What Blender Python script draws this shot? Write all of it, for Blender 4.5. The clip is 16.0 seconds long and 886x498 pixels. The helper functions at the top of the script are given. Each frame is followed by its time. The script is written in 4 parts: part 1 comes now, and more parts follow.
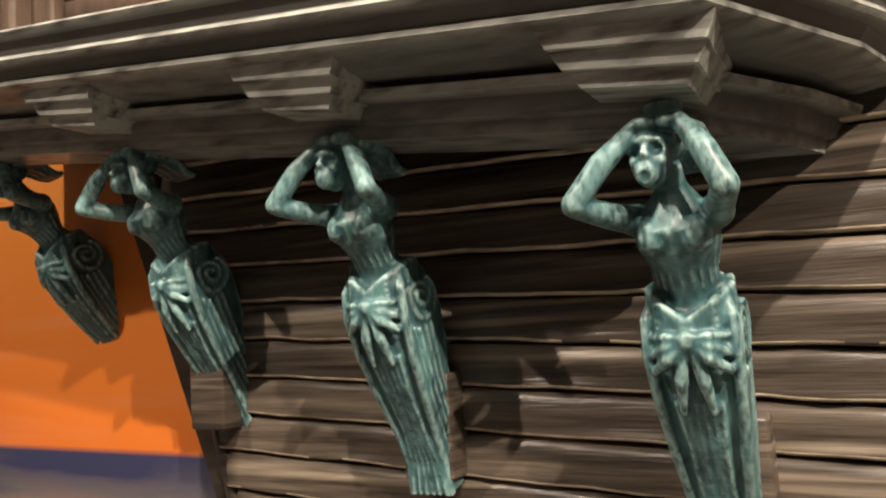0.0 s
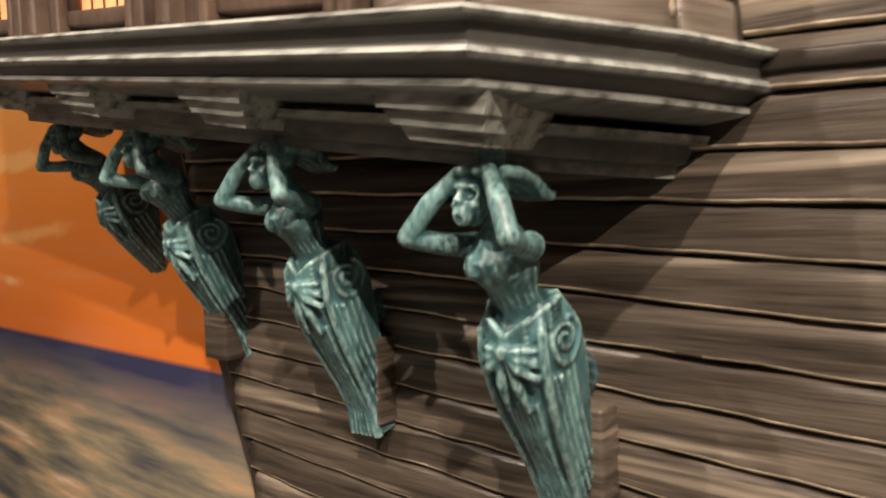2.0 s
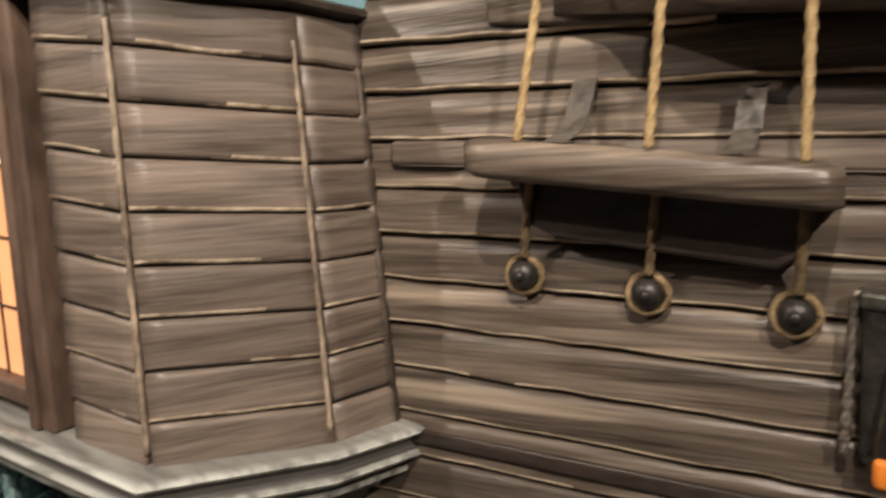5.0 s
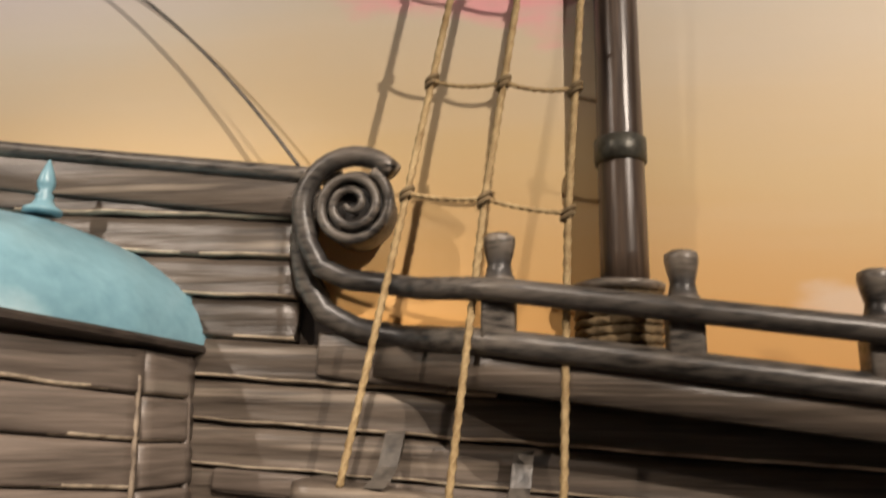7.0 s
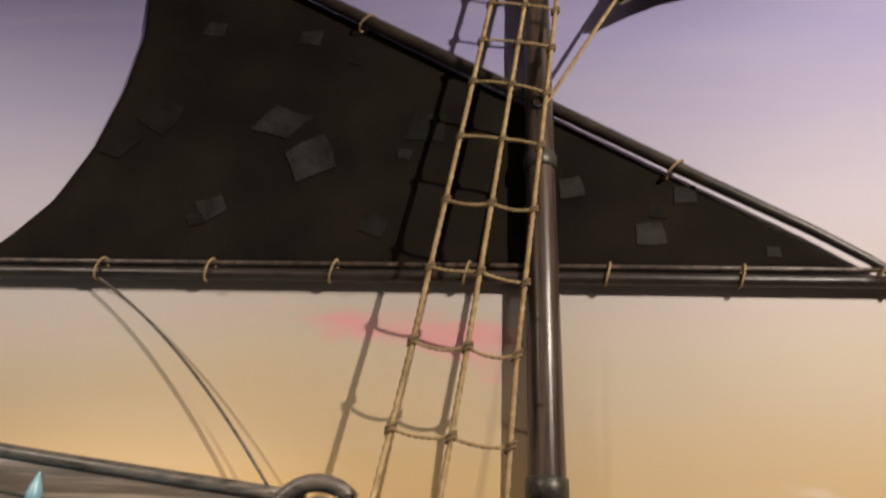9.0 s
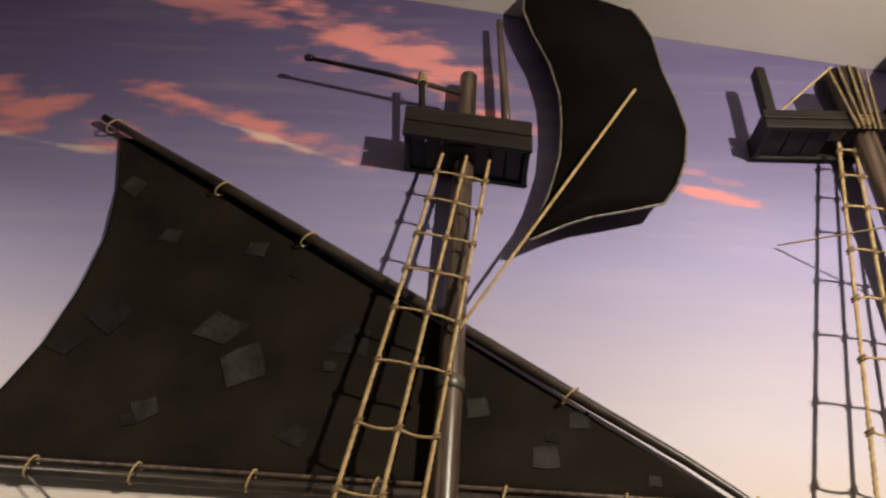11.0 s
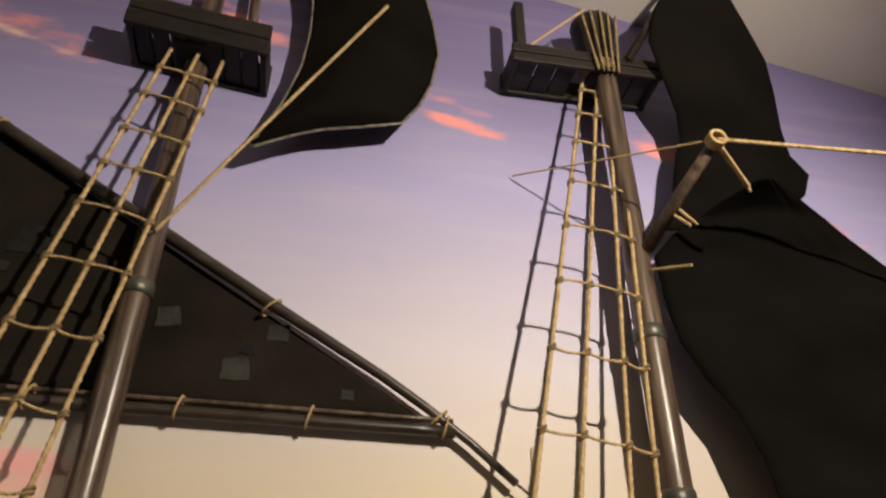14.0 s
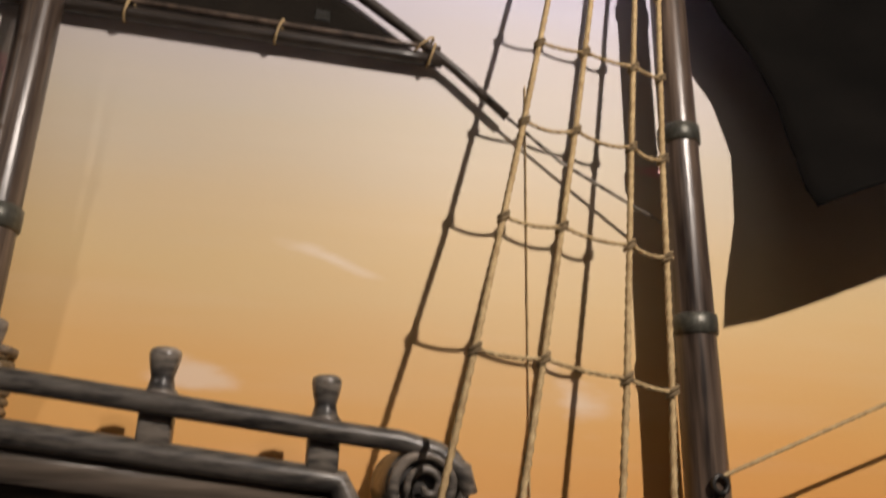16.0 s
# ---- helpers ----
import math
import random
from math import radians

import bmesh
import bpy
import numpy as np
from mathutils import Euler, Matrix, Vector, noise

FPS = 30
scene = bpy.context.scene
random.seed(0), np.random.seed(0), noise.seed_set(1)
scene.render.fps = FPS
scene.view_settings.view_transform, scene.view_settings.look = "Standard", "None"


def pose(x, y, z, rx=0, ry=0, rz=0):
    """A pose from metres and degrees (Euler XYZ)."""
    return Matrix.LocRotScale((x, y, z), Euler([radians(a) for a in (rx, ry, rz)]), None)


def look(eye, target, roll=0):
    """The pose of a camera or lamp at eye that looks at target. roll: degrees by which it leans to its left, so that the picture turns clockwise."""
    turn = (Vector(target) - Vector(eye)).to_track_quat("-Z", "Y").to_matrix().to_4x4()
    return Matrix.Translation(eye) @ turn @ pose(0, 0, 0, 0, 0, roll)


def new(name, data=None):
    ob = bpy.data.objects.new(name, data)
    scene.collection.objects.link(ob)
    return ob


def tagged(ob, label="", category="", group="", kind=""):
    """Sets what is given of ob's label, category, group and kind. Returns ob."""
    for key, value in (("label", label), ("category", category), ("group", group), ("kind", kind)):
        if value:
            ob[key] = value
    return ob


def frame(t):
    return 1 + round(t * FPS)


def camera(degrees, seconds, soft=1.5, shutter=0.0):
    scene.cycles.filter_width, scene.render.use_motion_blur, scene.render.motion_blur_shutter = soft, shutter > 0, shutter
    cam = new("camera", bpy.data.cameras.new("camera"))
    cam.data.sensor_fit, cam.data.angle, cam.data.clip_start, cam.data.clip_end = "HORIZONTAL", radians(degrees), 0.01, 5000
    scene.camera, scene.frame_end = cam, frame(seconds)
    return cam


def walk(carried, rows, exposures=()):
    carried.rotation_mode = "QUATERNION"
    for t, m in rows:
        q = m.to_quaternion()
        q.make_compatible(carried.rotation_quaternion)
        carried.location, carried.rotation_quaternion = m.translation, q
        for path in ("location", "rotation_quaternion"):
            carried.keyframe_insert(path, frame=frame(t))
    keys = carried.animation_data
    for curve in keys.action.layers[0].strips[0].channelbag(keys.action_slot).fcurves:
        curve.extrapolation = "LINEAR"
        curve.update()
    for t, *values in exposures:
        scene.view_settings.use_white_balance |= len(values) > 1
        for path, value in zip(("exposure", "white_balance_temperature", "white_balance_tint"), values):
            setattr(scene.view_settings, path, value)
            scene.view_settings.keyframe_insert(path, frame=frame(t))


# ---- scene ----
cam = camera(62.0, 16.0, soft=2.2, shutter=0.4)
PATH = [
    (0, (0.2154, -0.9041, 0.7756), (-0.6109, 0.5726, 0.9390), -3.66),
    (0.5, (0.2088, -0.8962, 0.7926), (-0.6483, 0.5654, 0.9319), -4.95),
    (1, (0.3282, -0.8618, 0.7473), (-0.7209, 0.4664, 0.9068), -2.77),
    (1.5, (0.4344, -0.8370, 0.8061), (-0.6679, 0.4567, 0.8427), -0.67),
    (2, (0.5294, -0.8460, 0.9029), (-0.5666, 0.4495, 0.8011), -2.11),
    (2.5, (0.6226, -0.8590, 1.0297), (-0.4901, 0.4115, 0.8352), -2.83),
    (3, (0.6619, -0.8725, 1.1320), (-0.4731, 0.3634, 0.8592), -2.49),
    (3.5, (0.6898, -0.8694, 1.2124), (-0.4352, 0.3718, 0.9227), -2.39),
    (4, (0.7090, -0.8589, 1.2793), (-0.3230, 0.4634, 1.0024), -2.78),
    (4.5, (0.7259, -0.8506, 1.3451), (-0.1591, 0.5755, 1.0745), -2.58),
    (5, (0.7663, -0.8345, 1.3813), (-0.0303, 0.6539, 1.1804), -2.74),
    (5.2, (0.7796, -0.8304, 1.3898), (0.0365, 0.6906, 1.2334), -2.71),
    (7.3, (0.7364, -1.0539, 1.5040), (0.5172, 0.5722, 1.9488), 1.40),
    (7.5, (0.7420, -1.0729, 1.5229), (0.5357, 0.5449, 2.0026), 1.46),
    (8, (0.7431, -1.1415, 1.5752), (0.5713, 0.4543, 2.1357), 1.66),
    (8.5, (0.7371, -1.2182, 1.6283), (0.5916, 0.3540, 2.2586), 1.99),
    (9, (0.7379, -1.2826, 1.6649), (0.6243, 0.2458, 2.4004), 2.42),
    (9.5, (0.7339, -1.3463, 1.6964), (0.6434, 0.1319, 2.5312), 2.94),
    (10, (0.7275, -1.4264, 1.7318), (0.6553, 0.0045, 2.6470), 3.81),
    (10.2, (0.7299, -1.4633, 1.7617), (0.6651, -0.0412, 2.6910), 4.07),
    (12.3, (1.0892, -1.5301, 1.7514), (1.1135, -0.1944, 2.8028), 2.35),
    (12.5, (1.0986, -1.5076, 1.7505), (1.1723, -0.1632, 2.7884), 1.79),
    (13, (1.1317, -1.4582, 1.7387), (1.2983, -0.0955, 2.7414), 0.66),
    (13.5, (1.1396, -1.4394, 1.7332), (1.3778, -0.0688, 2.7103), 0.12),
    (14, (1.1622, -1.4059, 1.7103), (1.4528, -0.0182, 2.6483), 0.09),
    (14.5, (1.1729, -1.3461, 1.6676), (1.5035, 0.0776, 2.5359), 0.39),
    (15, (1.1947, -1.2936, 1.6296), (1.5388, 0.1859, 2.3930), 0.67),
    (15.5, (1.2154, -1.2320, 1.5680), (1.5713, 0.3018, 2.2090), 0.98),
    (16, (1.2221, -1.1516, 1.4873), (1.5916, 0.4235, 2.0093), 1.39),
]
EXPOSURES = [(0.0, 0.95, 6900, 10), (2.0, 0.7, 6800, 10), (4.0, 0.35, 6500, 10), (5.2, 0.2, 6500, 10), (7.3, 0.0, 6500, 10), (8.5, -0.1, 6500, 10), (10.0, 0.05, 6500, 9), (12.5, 0.1, 7400, 3), (13.5, 0.0, 7200, 4), (15.0, -0.05, 6500, 9), (16.0, -0.05, 6200, 10)]
walk(cam, [(t, look(eye, target, roll)) for t, eye, target, roll in PATH], exposures=EXPOSURES)

# ---- light: three warm ceiling spotlights, an added fill, a dim room ----
world = bpy.data.worlds.new("room_air")
world.use_nodes = True
world.node_tree.nodes["Background"].inputs[0].default_value = (1.0, 0.93, 0.86, 1)
world.node_tree.nodes["Background"].inputs[1].default_value = 0.10
scene.world = world


def spot(eye, target, power, cone, radius, colour):
    data = bpy.data.lights.new("ceiling_spot", "SPOT")
    data.energy, data.spot_size, data.spot_blend = power, radians(cone), 0.6
    data.shadow_soft_size, data.color = radius, colour
    ob = new("ceiling_spot", data)
    ob.matrix_world = look(eye, target)
    return ob


WARM = (1.0, 0.85, 0.72)
spot((2.15, -1.95, 2.90), (1.15, 0.0, 2.25), 215, 130, 0.016, WARM)
spot((-1.7, -2.7, 3.6), (-0.90, 0.0, 1.00), 210, 68, 0.035, WARM)
spot((1.1, -2.0, 3.5), (-0.25, 0.0, 0.52), 310, 37, 0.03, WARM)
# soft overhead fill added to lift the dark parts, no such source seen
fill = bpy.data.lights.new("unseen_fill", "AREA")
fill.energy, fill.shape, fill.size, fill.size_y, fill.color = 10, "RECTANGLE", 2.4, 0.6, (1.0, 0.92, 0.84)
panel = new("unseen_fill", fill)
panel.matrix_world = look((0.6, -3.4, 3.72), (0.6, -3.3, 0.0))


# ---- materials ----
def nodes_of(m):
    m.use_nodes = True
    return m.node_tree.nodes, m.node_tree.links


def mat(name, dark, light, rough=0.6, scale=12.0, stretch=(1, 1, 1), fine=90.0, bump=0.25, metal=0.0, contrast=(0.35, 0.7), spec=0.5, rand=0.0, third=None, third_amt=(0.62, 0.75), rub=None, rub_at=(0.5, 0.56)):
    """Two colours mixed by coarse noise, with fine grain in colour and relief; third is a worn tint in patches."""
    m = bpy.data.materials.new(name)
    n, l = nodes_of(m)
    b = n["Principled BSDF"]
    tc = n.new("ShaderNodeTexCoord")
    mp = n.new("ShaderNodeMapping")
    mp.inputs["Scale"].default_value = stretch
    info = n.new("ShaderNodeObjectInfo")
    l.new(tc.outputs["Object"], mp.inputs["Vector"])
    add = n.new("ShaderNodeVectorMath")
    sc = n.new("ShaderNodeVectorMath")
    sc.operation = "SCALE"
    comb = n.new("ShaderNodeCombineXYZ")
    for k in range(3):
        l.new(info.outputs["Random"], comb.inputs[k])
    l.new(comb.outputs[0], sc.inputs[0])
    sc.inputs["Scale"].default_value = 7.0
    l.new(mp.outputs[0], add.inputs[0])
    l.new(sc.outputs[0], add.inputs[1])
    big = n.new("ShaderNodeTexNoise")
    big.inputs["Scale"].default_value, big.inputs["Detail"].default_value = scale, 5
    small = n.new("ShaderNodeTexNoise")
    small.inputs["Scale"].default_value, small.inputs["Detail"].default_value = fine, 4
    l.new(add.outputs[0], big.inputs["Vector"])
    l.new(add.outputs[0], small.inputs["Vector"])
    blend = n.new("ShaderNodeMix")
    blend.data_type = "FLOAT"
    blend.inputs[0].default_value = 0.35
    l.new(big.outputs["Fac"], blend.inputs[2])
    l.new(small.outputs["Fac"], blend.inputs[3])
    ramp = n.new("ShaderNodeValToRGB")
    ramp.color_ramp.elements[0].position, ramp.color_ramp.elements[1].position = contrast
    ramp.color_ramp.elements[0].color, ramp.color_ramp.elements[1].color = (*dark, 1), (*light, 1)
    l.new(blend.outputs[0], ramp.inputs[0])
    out = ramp.outputs[0]
    if third:
        spots = n.new("ShaderNodeTexNoise")
        spots.inputs["Scale"].default_value, spots.inputs["Detail"].default_value = scale * 0.6, 6
        off = n.new("ShaderNodeVectorMath")
        off.inputs[1].default_value = (3.1, 8.7, 5.3)
        l.new(add.outputs[0], off.inputs[0])
        l.new(off.outputs[0], spots.inputs["Vector"])
        rng = n.new("ShaderNodeMapRange")
        rng.inputs["From Min"].default_value, rng.inputs["From Max"].default_value = third_amt
        l.new(spots.outputs["Fac"], rng.inputs[0])
        mx = n.new("ShaderNodeMix")
        mx.data_type = "RGBA"
        l.new(rng.outputs[0], mx.inputs[0])
        l.new(out, mx.inputs[6])
        mx.inputs[7].default_value = (*third, 1)
        out = mx.outputs[2]
    if rub:
        geo = n.new("ShaderNodeNewGeometry")
        edge = n.new("ShaderNodeMapRange")
        edge.inputs["From Min"].default_value, edge.inputs["From Max"].default_value = rub_at
        l.new(geo.outputs["Pointiness"], edge.inputs[0])
        broken = n.new("ShaderNodeMath")
        broken.operation = "MULTIPLY"
        l.new(edge.outputs[0], broken.inputs[0])
        patchy = n.new("ShaderNodeMapRange")
        patchy.inputs["From Min"].default_value, patchy.inputs["From Max"].default_value = 0.32, 0.58
        l.new(small.outputs["Fac"], patchy.inputs[0])
        l.new(patchy.outputs[0], broken.inputs[1])
        rm = n.new("ShaderNodeMix")
        rm.data_type = "RGBA"
        l.new(broken.outputs[0], rm.inputs[0])
        l.new(out, rm.inputs[6])
        rm.inputs[7].default_value = (*rub, 1)
        out = rm.outputs[2]
    if rand:
        hsv = n.new("ShaderNodeHueSaturation")
        rr = n.new("ShaderNodeMapRange")
        rr.inputs["To Min"].default_value, rr.inputs["To Max"].default_value = 1 - rand, 1 + rand
        l.new(info.outputs["Random"], rr.inputs[0])
        l.new(rr.outputs[0], hsv.inputs["Value"])
        l.new(out, hsv.inputs["Color"])
        out = hsv.outputs[0]
    l.new(out, b.inputs["Base Color"])
    b.inputs["Roughness"].default_value, b.inputs["Metallic"].default_value = rough, metal
    b.inputs["Specular IOR Level"].default_value = spec
    bp = n.new("ShaderNodeBump")
    bp.inputs["Strength"].default_value, bp.inputs["Distance"].default_value = bump, 0.004
    l.new(blend.outputs[0], bp.inputs["Height"])
    l.new(bp.outputs[0], b.inputs["Normal"])
    return m


M_PLANK = mat("weathered_plank", (0.020, 0.015, 0.011), (0.172, 0.139, 0.110), 0.33, 5, (0.5, 1, 13), 26, 0.5, contrast=(0.33, 0.70), rand=0.35, third=(0.42, 0.35, 0.27), third_amt=(0.58, 0.76))
M_EDGE = mat("worn_plank_edge", (0.24, 0.185, 0.13), (0.86, 0.73, 0.55), 0.45, 30, (0.3, 1, 1), 120, 0.4)
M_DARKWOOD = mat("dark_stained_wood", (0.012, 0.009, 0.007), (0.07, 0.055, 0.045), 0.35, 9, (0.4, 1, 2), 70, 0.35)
M_RAIL = mat("charcoal_painted_wood", (0.010, 0.009, 0.0085), (0.072, 0.067, 0.063), 0.36, 10, (0.4, 1, 2), 80, 0.3, third=(0.30, 0.25, 0.2), rub=(0.42, 0.36, 0.29), rub_at=(0.53, 0.66))
# the pale edge tint holds scuffs and paints in the moulding's gloss highlights
M_STONE = mat("grey_green_painted_moulding", (0.10, 0.098, 0.09), (0.19, 0.19, 0.178), 0.34, 14, (0.25, 1, 1), 60, 0.2, contrast=(0.3, 0.75), rub=(0.55, 0.58, 0.54), rub_at=(0.53, 0.64))
M_FRAME = mat("brown_window_frame", (0.045, 0.028, 0.02), (0.17, 0.115, 0.085), 0.5, 12, (1, 1, 0.4), 70, 0.3)
M_VERDIGRIS = mat("verdigris_bronze", (0.016, 0.044, 0.050), (0.10, 0.245, 0.265), 0.38, 26, (1, 1, 0.35), 160, 0.7, contrast=(0.34, 0.66), third=(0.20, 0.42, 0.42), third_amt=(0.55, 0.78), rub=(0.55, 0.80, 0.76), rub_at=(0.50, 0.565))
M_TEAL = mat("teal_painted_roof", (0.12, 0.25, 0.31), (0.22, 0.40, 0.47), 0.32, 6, (0.6, 1, 1), 60, 0.15, third=(0.5, 0.66, 0.7))
M_ROPE = mat("manila_rope", (0.30, 0.20, 0.09), (0.62, 0.47, 0.25), 0.85, 60, (1, 1, 1), 300, 0.5)
M_OLDROPE = mat("grimy_rope", (0.10, 0.07, 0.035), (0.32, 0.23, 0.12), 0.85, 60, (1, 1, 1), 300, 0.5)
M_MAST = mat("glossy_stained_pole", (0.014, 0.009, 0.007), (0.17, 0.122, 0.09), 0.30, 14, (4, 4, 0.2), 60, 0.25)
M_NEST = mat("tarred_black_wood", (0.005, 0.004, 0.0035), (0.024, 0.019, 0.016), 0.55, 9, (0.4, 1, 2), 70, 0.35, spec=0.25)
M_BAND = mat("tarnished_metal_band", (0.04, 0.04, 0.032), (0.14, 0.135, 0.11), 0.4, 30, (1, 1, 1), 150, 0.2, metal=0.4)
M_SAIL = mat("black_sailcloth", (0.007, 0.0058, 0.0046), (0.024, 0.0195, 0.015), 0.9, 5, (1, 1, 1), 220, 0.3, spec=0.1)
# darker copy of the sailcloth: shade on the bellied sails painted into its colour
M_SAIL_SHADED = mat("sailcloth_shaded_copy", (0.0016, 0.0014, 0.0012), (0.0065, 0.0055, 0.0045), 0.85, 4, (1, 1, 2), 220, 0.3, spec=0.06)
M_PATCH = mat("faded_cloth_patch", (0.010, 0.0095, 0.0085), (0.034, 0.034, 0.031), 0.9, 22, (1, 1, 1), 200, 0.3, rand=0.5, spec=0.15)
M_IRON = mat("black_iron", (0.012, 0.011, 0.01), (0.06, 0.055, 0.05), 0.4, 30, (1, 1, 1), 160, 0.4, metal=0.3)
M_PAINT = mat("white_ceiling_paint", (0.60, 0.57, 0.54), (0.68, 0.65, 0.62), 0.8, 3, (1, 1, 1), 200, 0.05)
M_FLOOR = mat("grey_carpet", (0.12, 0.11, 0.10), (0.2, 0.19, 0.18), 0.95, 8, (1, 1, 1), 300, 0.4)
M_CABIN = mat("grey_brown_cabin_plank", (0.060, 0.047, 0.037), (0.235, 0.19, 0.155), 0.42, 5, (0.6, 0.6, 11), 24, 0.45, contrast=(0.33, 0.68), rand=0.2, third=(0.36, 0.31, 0.25), third_amt=(0.62, 0.8))
M_STRIP = mat("rubbed_corner_paint", (0.13, 0.10, 0.075), (0.42, 0.34, 0.25), 0.5, 30, (1, 1, 0.6), 120, 0.5, contrast=(0.38, 0.62))


# ---- mesh tools ----
def finish(name, bm, material, smooth=True):
    me = bpy.data.meshes.new(name)
    bmesh.ops.recalc_face_normals(bm, faces=bm.faces)
    bm.to_mesh(me)
    bm.free()
    for m in material if isinstance(material, (list, tuple)) else (material,):
        me.materials.append(m)
    me.polygons.foreach_set("use_smooth", [smooth] * len(me.polygons))
    return me


def thing(name, at, label, category, group="", kind=""):
    ob = new(name)
    ob.location = at
    ob.empty_display_size = 0.05
    tagged(ob, label, category, group, kind)
    return ob


def base_of(ob):
    v = Vector((0, 0, 0))
    while ob:
        v += ob.location
        ob = ob.parent
    return v


def part(name, bm, material, parent, label="", smooth=True):
    """Link a bmesh given in world places as one mesh under a thing or a part."""
    bmesh.ops.translate(bm, vec=-base_of(parent), verts=bm.verts)
    ob = new(name, finish(name, bm, material, smooth))
    ob.parent = parent
    return tagged(ob, label)


def solo(name, bm, material, label, category, kind="", group="", smooth=True):
    ob = new(name, finish(name, bm, material, smooth))
    return tagged(ob, label, category, group, kind)


def soften(bm, width, seg=2, angle=40):
    sharp = [e for e in bm.edges if len(e.link_faces) == 2 and e.calc_face_angle(0) > radians(angle)]
    bmesh.ops.bevel(bm, geom=sharp, offset=width, segments=seg, affect="EDGES", profile=0.5)
    return bm


def box(x0, x1, y0, y1, z0, z1, bevel=0.0, shear=0.0, bm=None):
    bm = bm or bmesh.new()
    vs = [bm.verts.new((x, y, z + shear * x)) for x in (x0, x1) for y in (y0, y1) for z in (z0, z1)]
    for f in ((0, 1, 3, 2), (4, 6, 7, 5), (0, 4, 5, 1), (2, 3, 7, 6), (0, 2, 6, 4), (1, 5, 7, 3)):
        bm.faces.new([vs[k] for k in f])
    bmesh.ops.recalc_face_normals(bm, faces=bm.faces)
    return soften(bm, bevel) if bevel else bm


def sweep(points, radius, sides=8, bm=None, closed=False, flat=1.0, twist=None, lobes=0.0):
    """A tube along points; radius is a number or one for each point. twist turns a rope's lobed section along the way."""
    bm = bm or bmesh.new()
    P = [Vector(p) for p in points]
    n = len(P)
    radii = [radius] * n if isinstance(radius, (int, float)) else radius
    rings, way, side = [], 0.0, None
    for k in range(n):
        a, b = P[(k - 1) % n if closed else max(k - 1, 0)], P[(k + 1) % n if closed else min(k + 1, n - 1)]
        d = (b - a).normalized()
        if side is None:
            side = d.cross(Vector((0, 0, 1)) if abs(d.z) < 0.9 else Vector((1, 0, 0))).normalized()
        side = (side - d * side.dot(d)).normalized()
        up = d.cross(side)
        if k:
            way += (P[k] - P[k - 1]).length
        ring = []
        for j in range(sides):
            an = 2 * math.pi * j / sides
            r = radii[k] * (1 + lobes * math.cos(3 * an))
            aa = an + (way * twist if twist else 0)
            ring.append(bm.verts.new(P[k] + side * math.cos(aa) * r + up * math.sin(aa) * r * flat))
        rings.append(ring)
    for k in range(n if closed else n - 1):
        a, b = rings[k], rings[(k + 1) % n]
        for j in range(sides):
            bm.faces.new((a[j], a[(j + 1) % sides], b[(j + 1) % sides], b[j]))
    if not closed:
        bm.faces.new(rings[0][::-1])
        bm.faces.new(rings[-1])
    return bm


def lathe(profile, x, y, sides=20, z0=0.0, bm=None):
    bm = bm or bmesh.new()
    rings = [[bm.verts.new((x + r * math.cos(2 * math.pi * j / sides), y + r * math.sin(2 * math.pi * j / sides), z0 + z)) for j in range(sides)] for r, z in profile]
    for a, b in zip(rings, rings[1:]):
        for j in range(sides):
            bm.faces.new((a[j], a[(j + 1) % sides], b[(j + 1) % sides], b[j]))
    bm.faces.new(rings[0][::-1])
    bm.faces.new(rings[-1])
    return bm


def slab(outline, y0, y1, bm=None):
    """A shape in x and z, given thickness from y0 to y1."""
    bm = bm or bmesh.new()
    a = [bm.verts.new((x, y0, z)) for x, z in outline]
    b = [bm.verts.new((x, y1, z)) for x, z in outline]
    bm.faces.new(a)
    bm.faces.new(b[::-1])
    for k in range(len(a)):
        j = (k + 1) % len(a)
        bm.faces.new((a[k], b[k], b[j], a[j]))
    bmesh.ops.recalc_face_normals(bm, faces=bm.faces)
    return bm


def rope_points(a, b, step=0.004, sag=0.0):
    a, b = Vector(a), Vector(b)
    n = max(2, int((b - a).length / step))
    return [a.lerp(b, k / n) - Vector((0, 0, sag * 4 * (k / n) * (1 - k / n))) for k in range(n + 1)]


def rope(a, b, r=0.005, sag=0.0, bm=None):
    return sweep(rope_points(a, b, r * 0.9, sag), r, 9, bm, twist=0.55 / r, lobes=0.16)


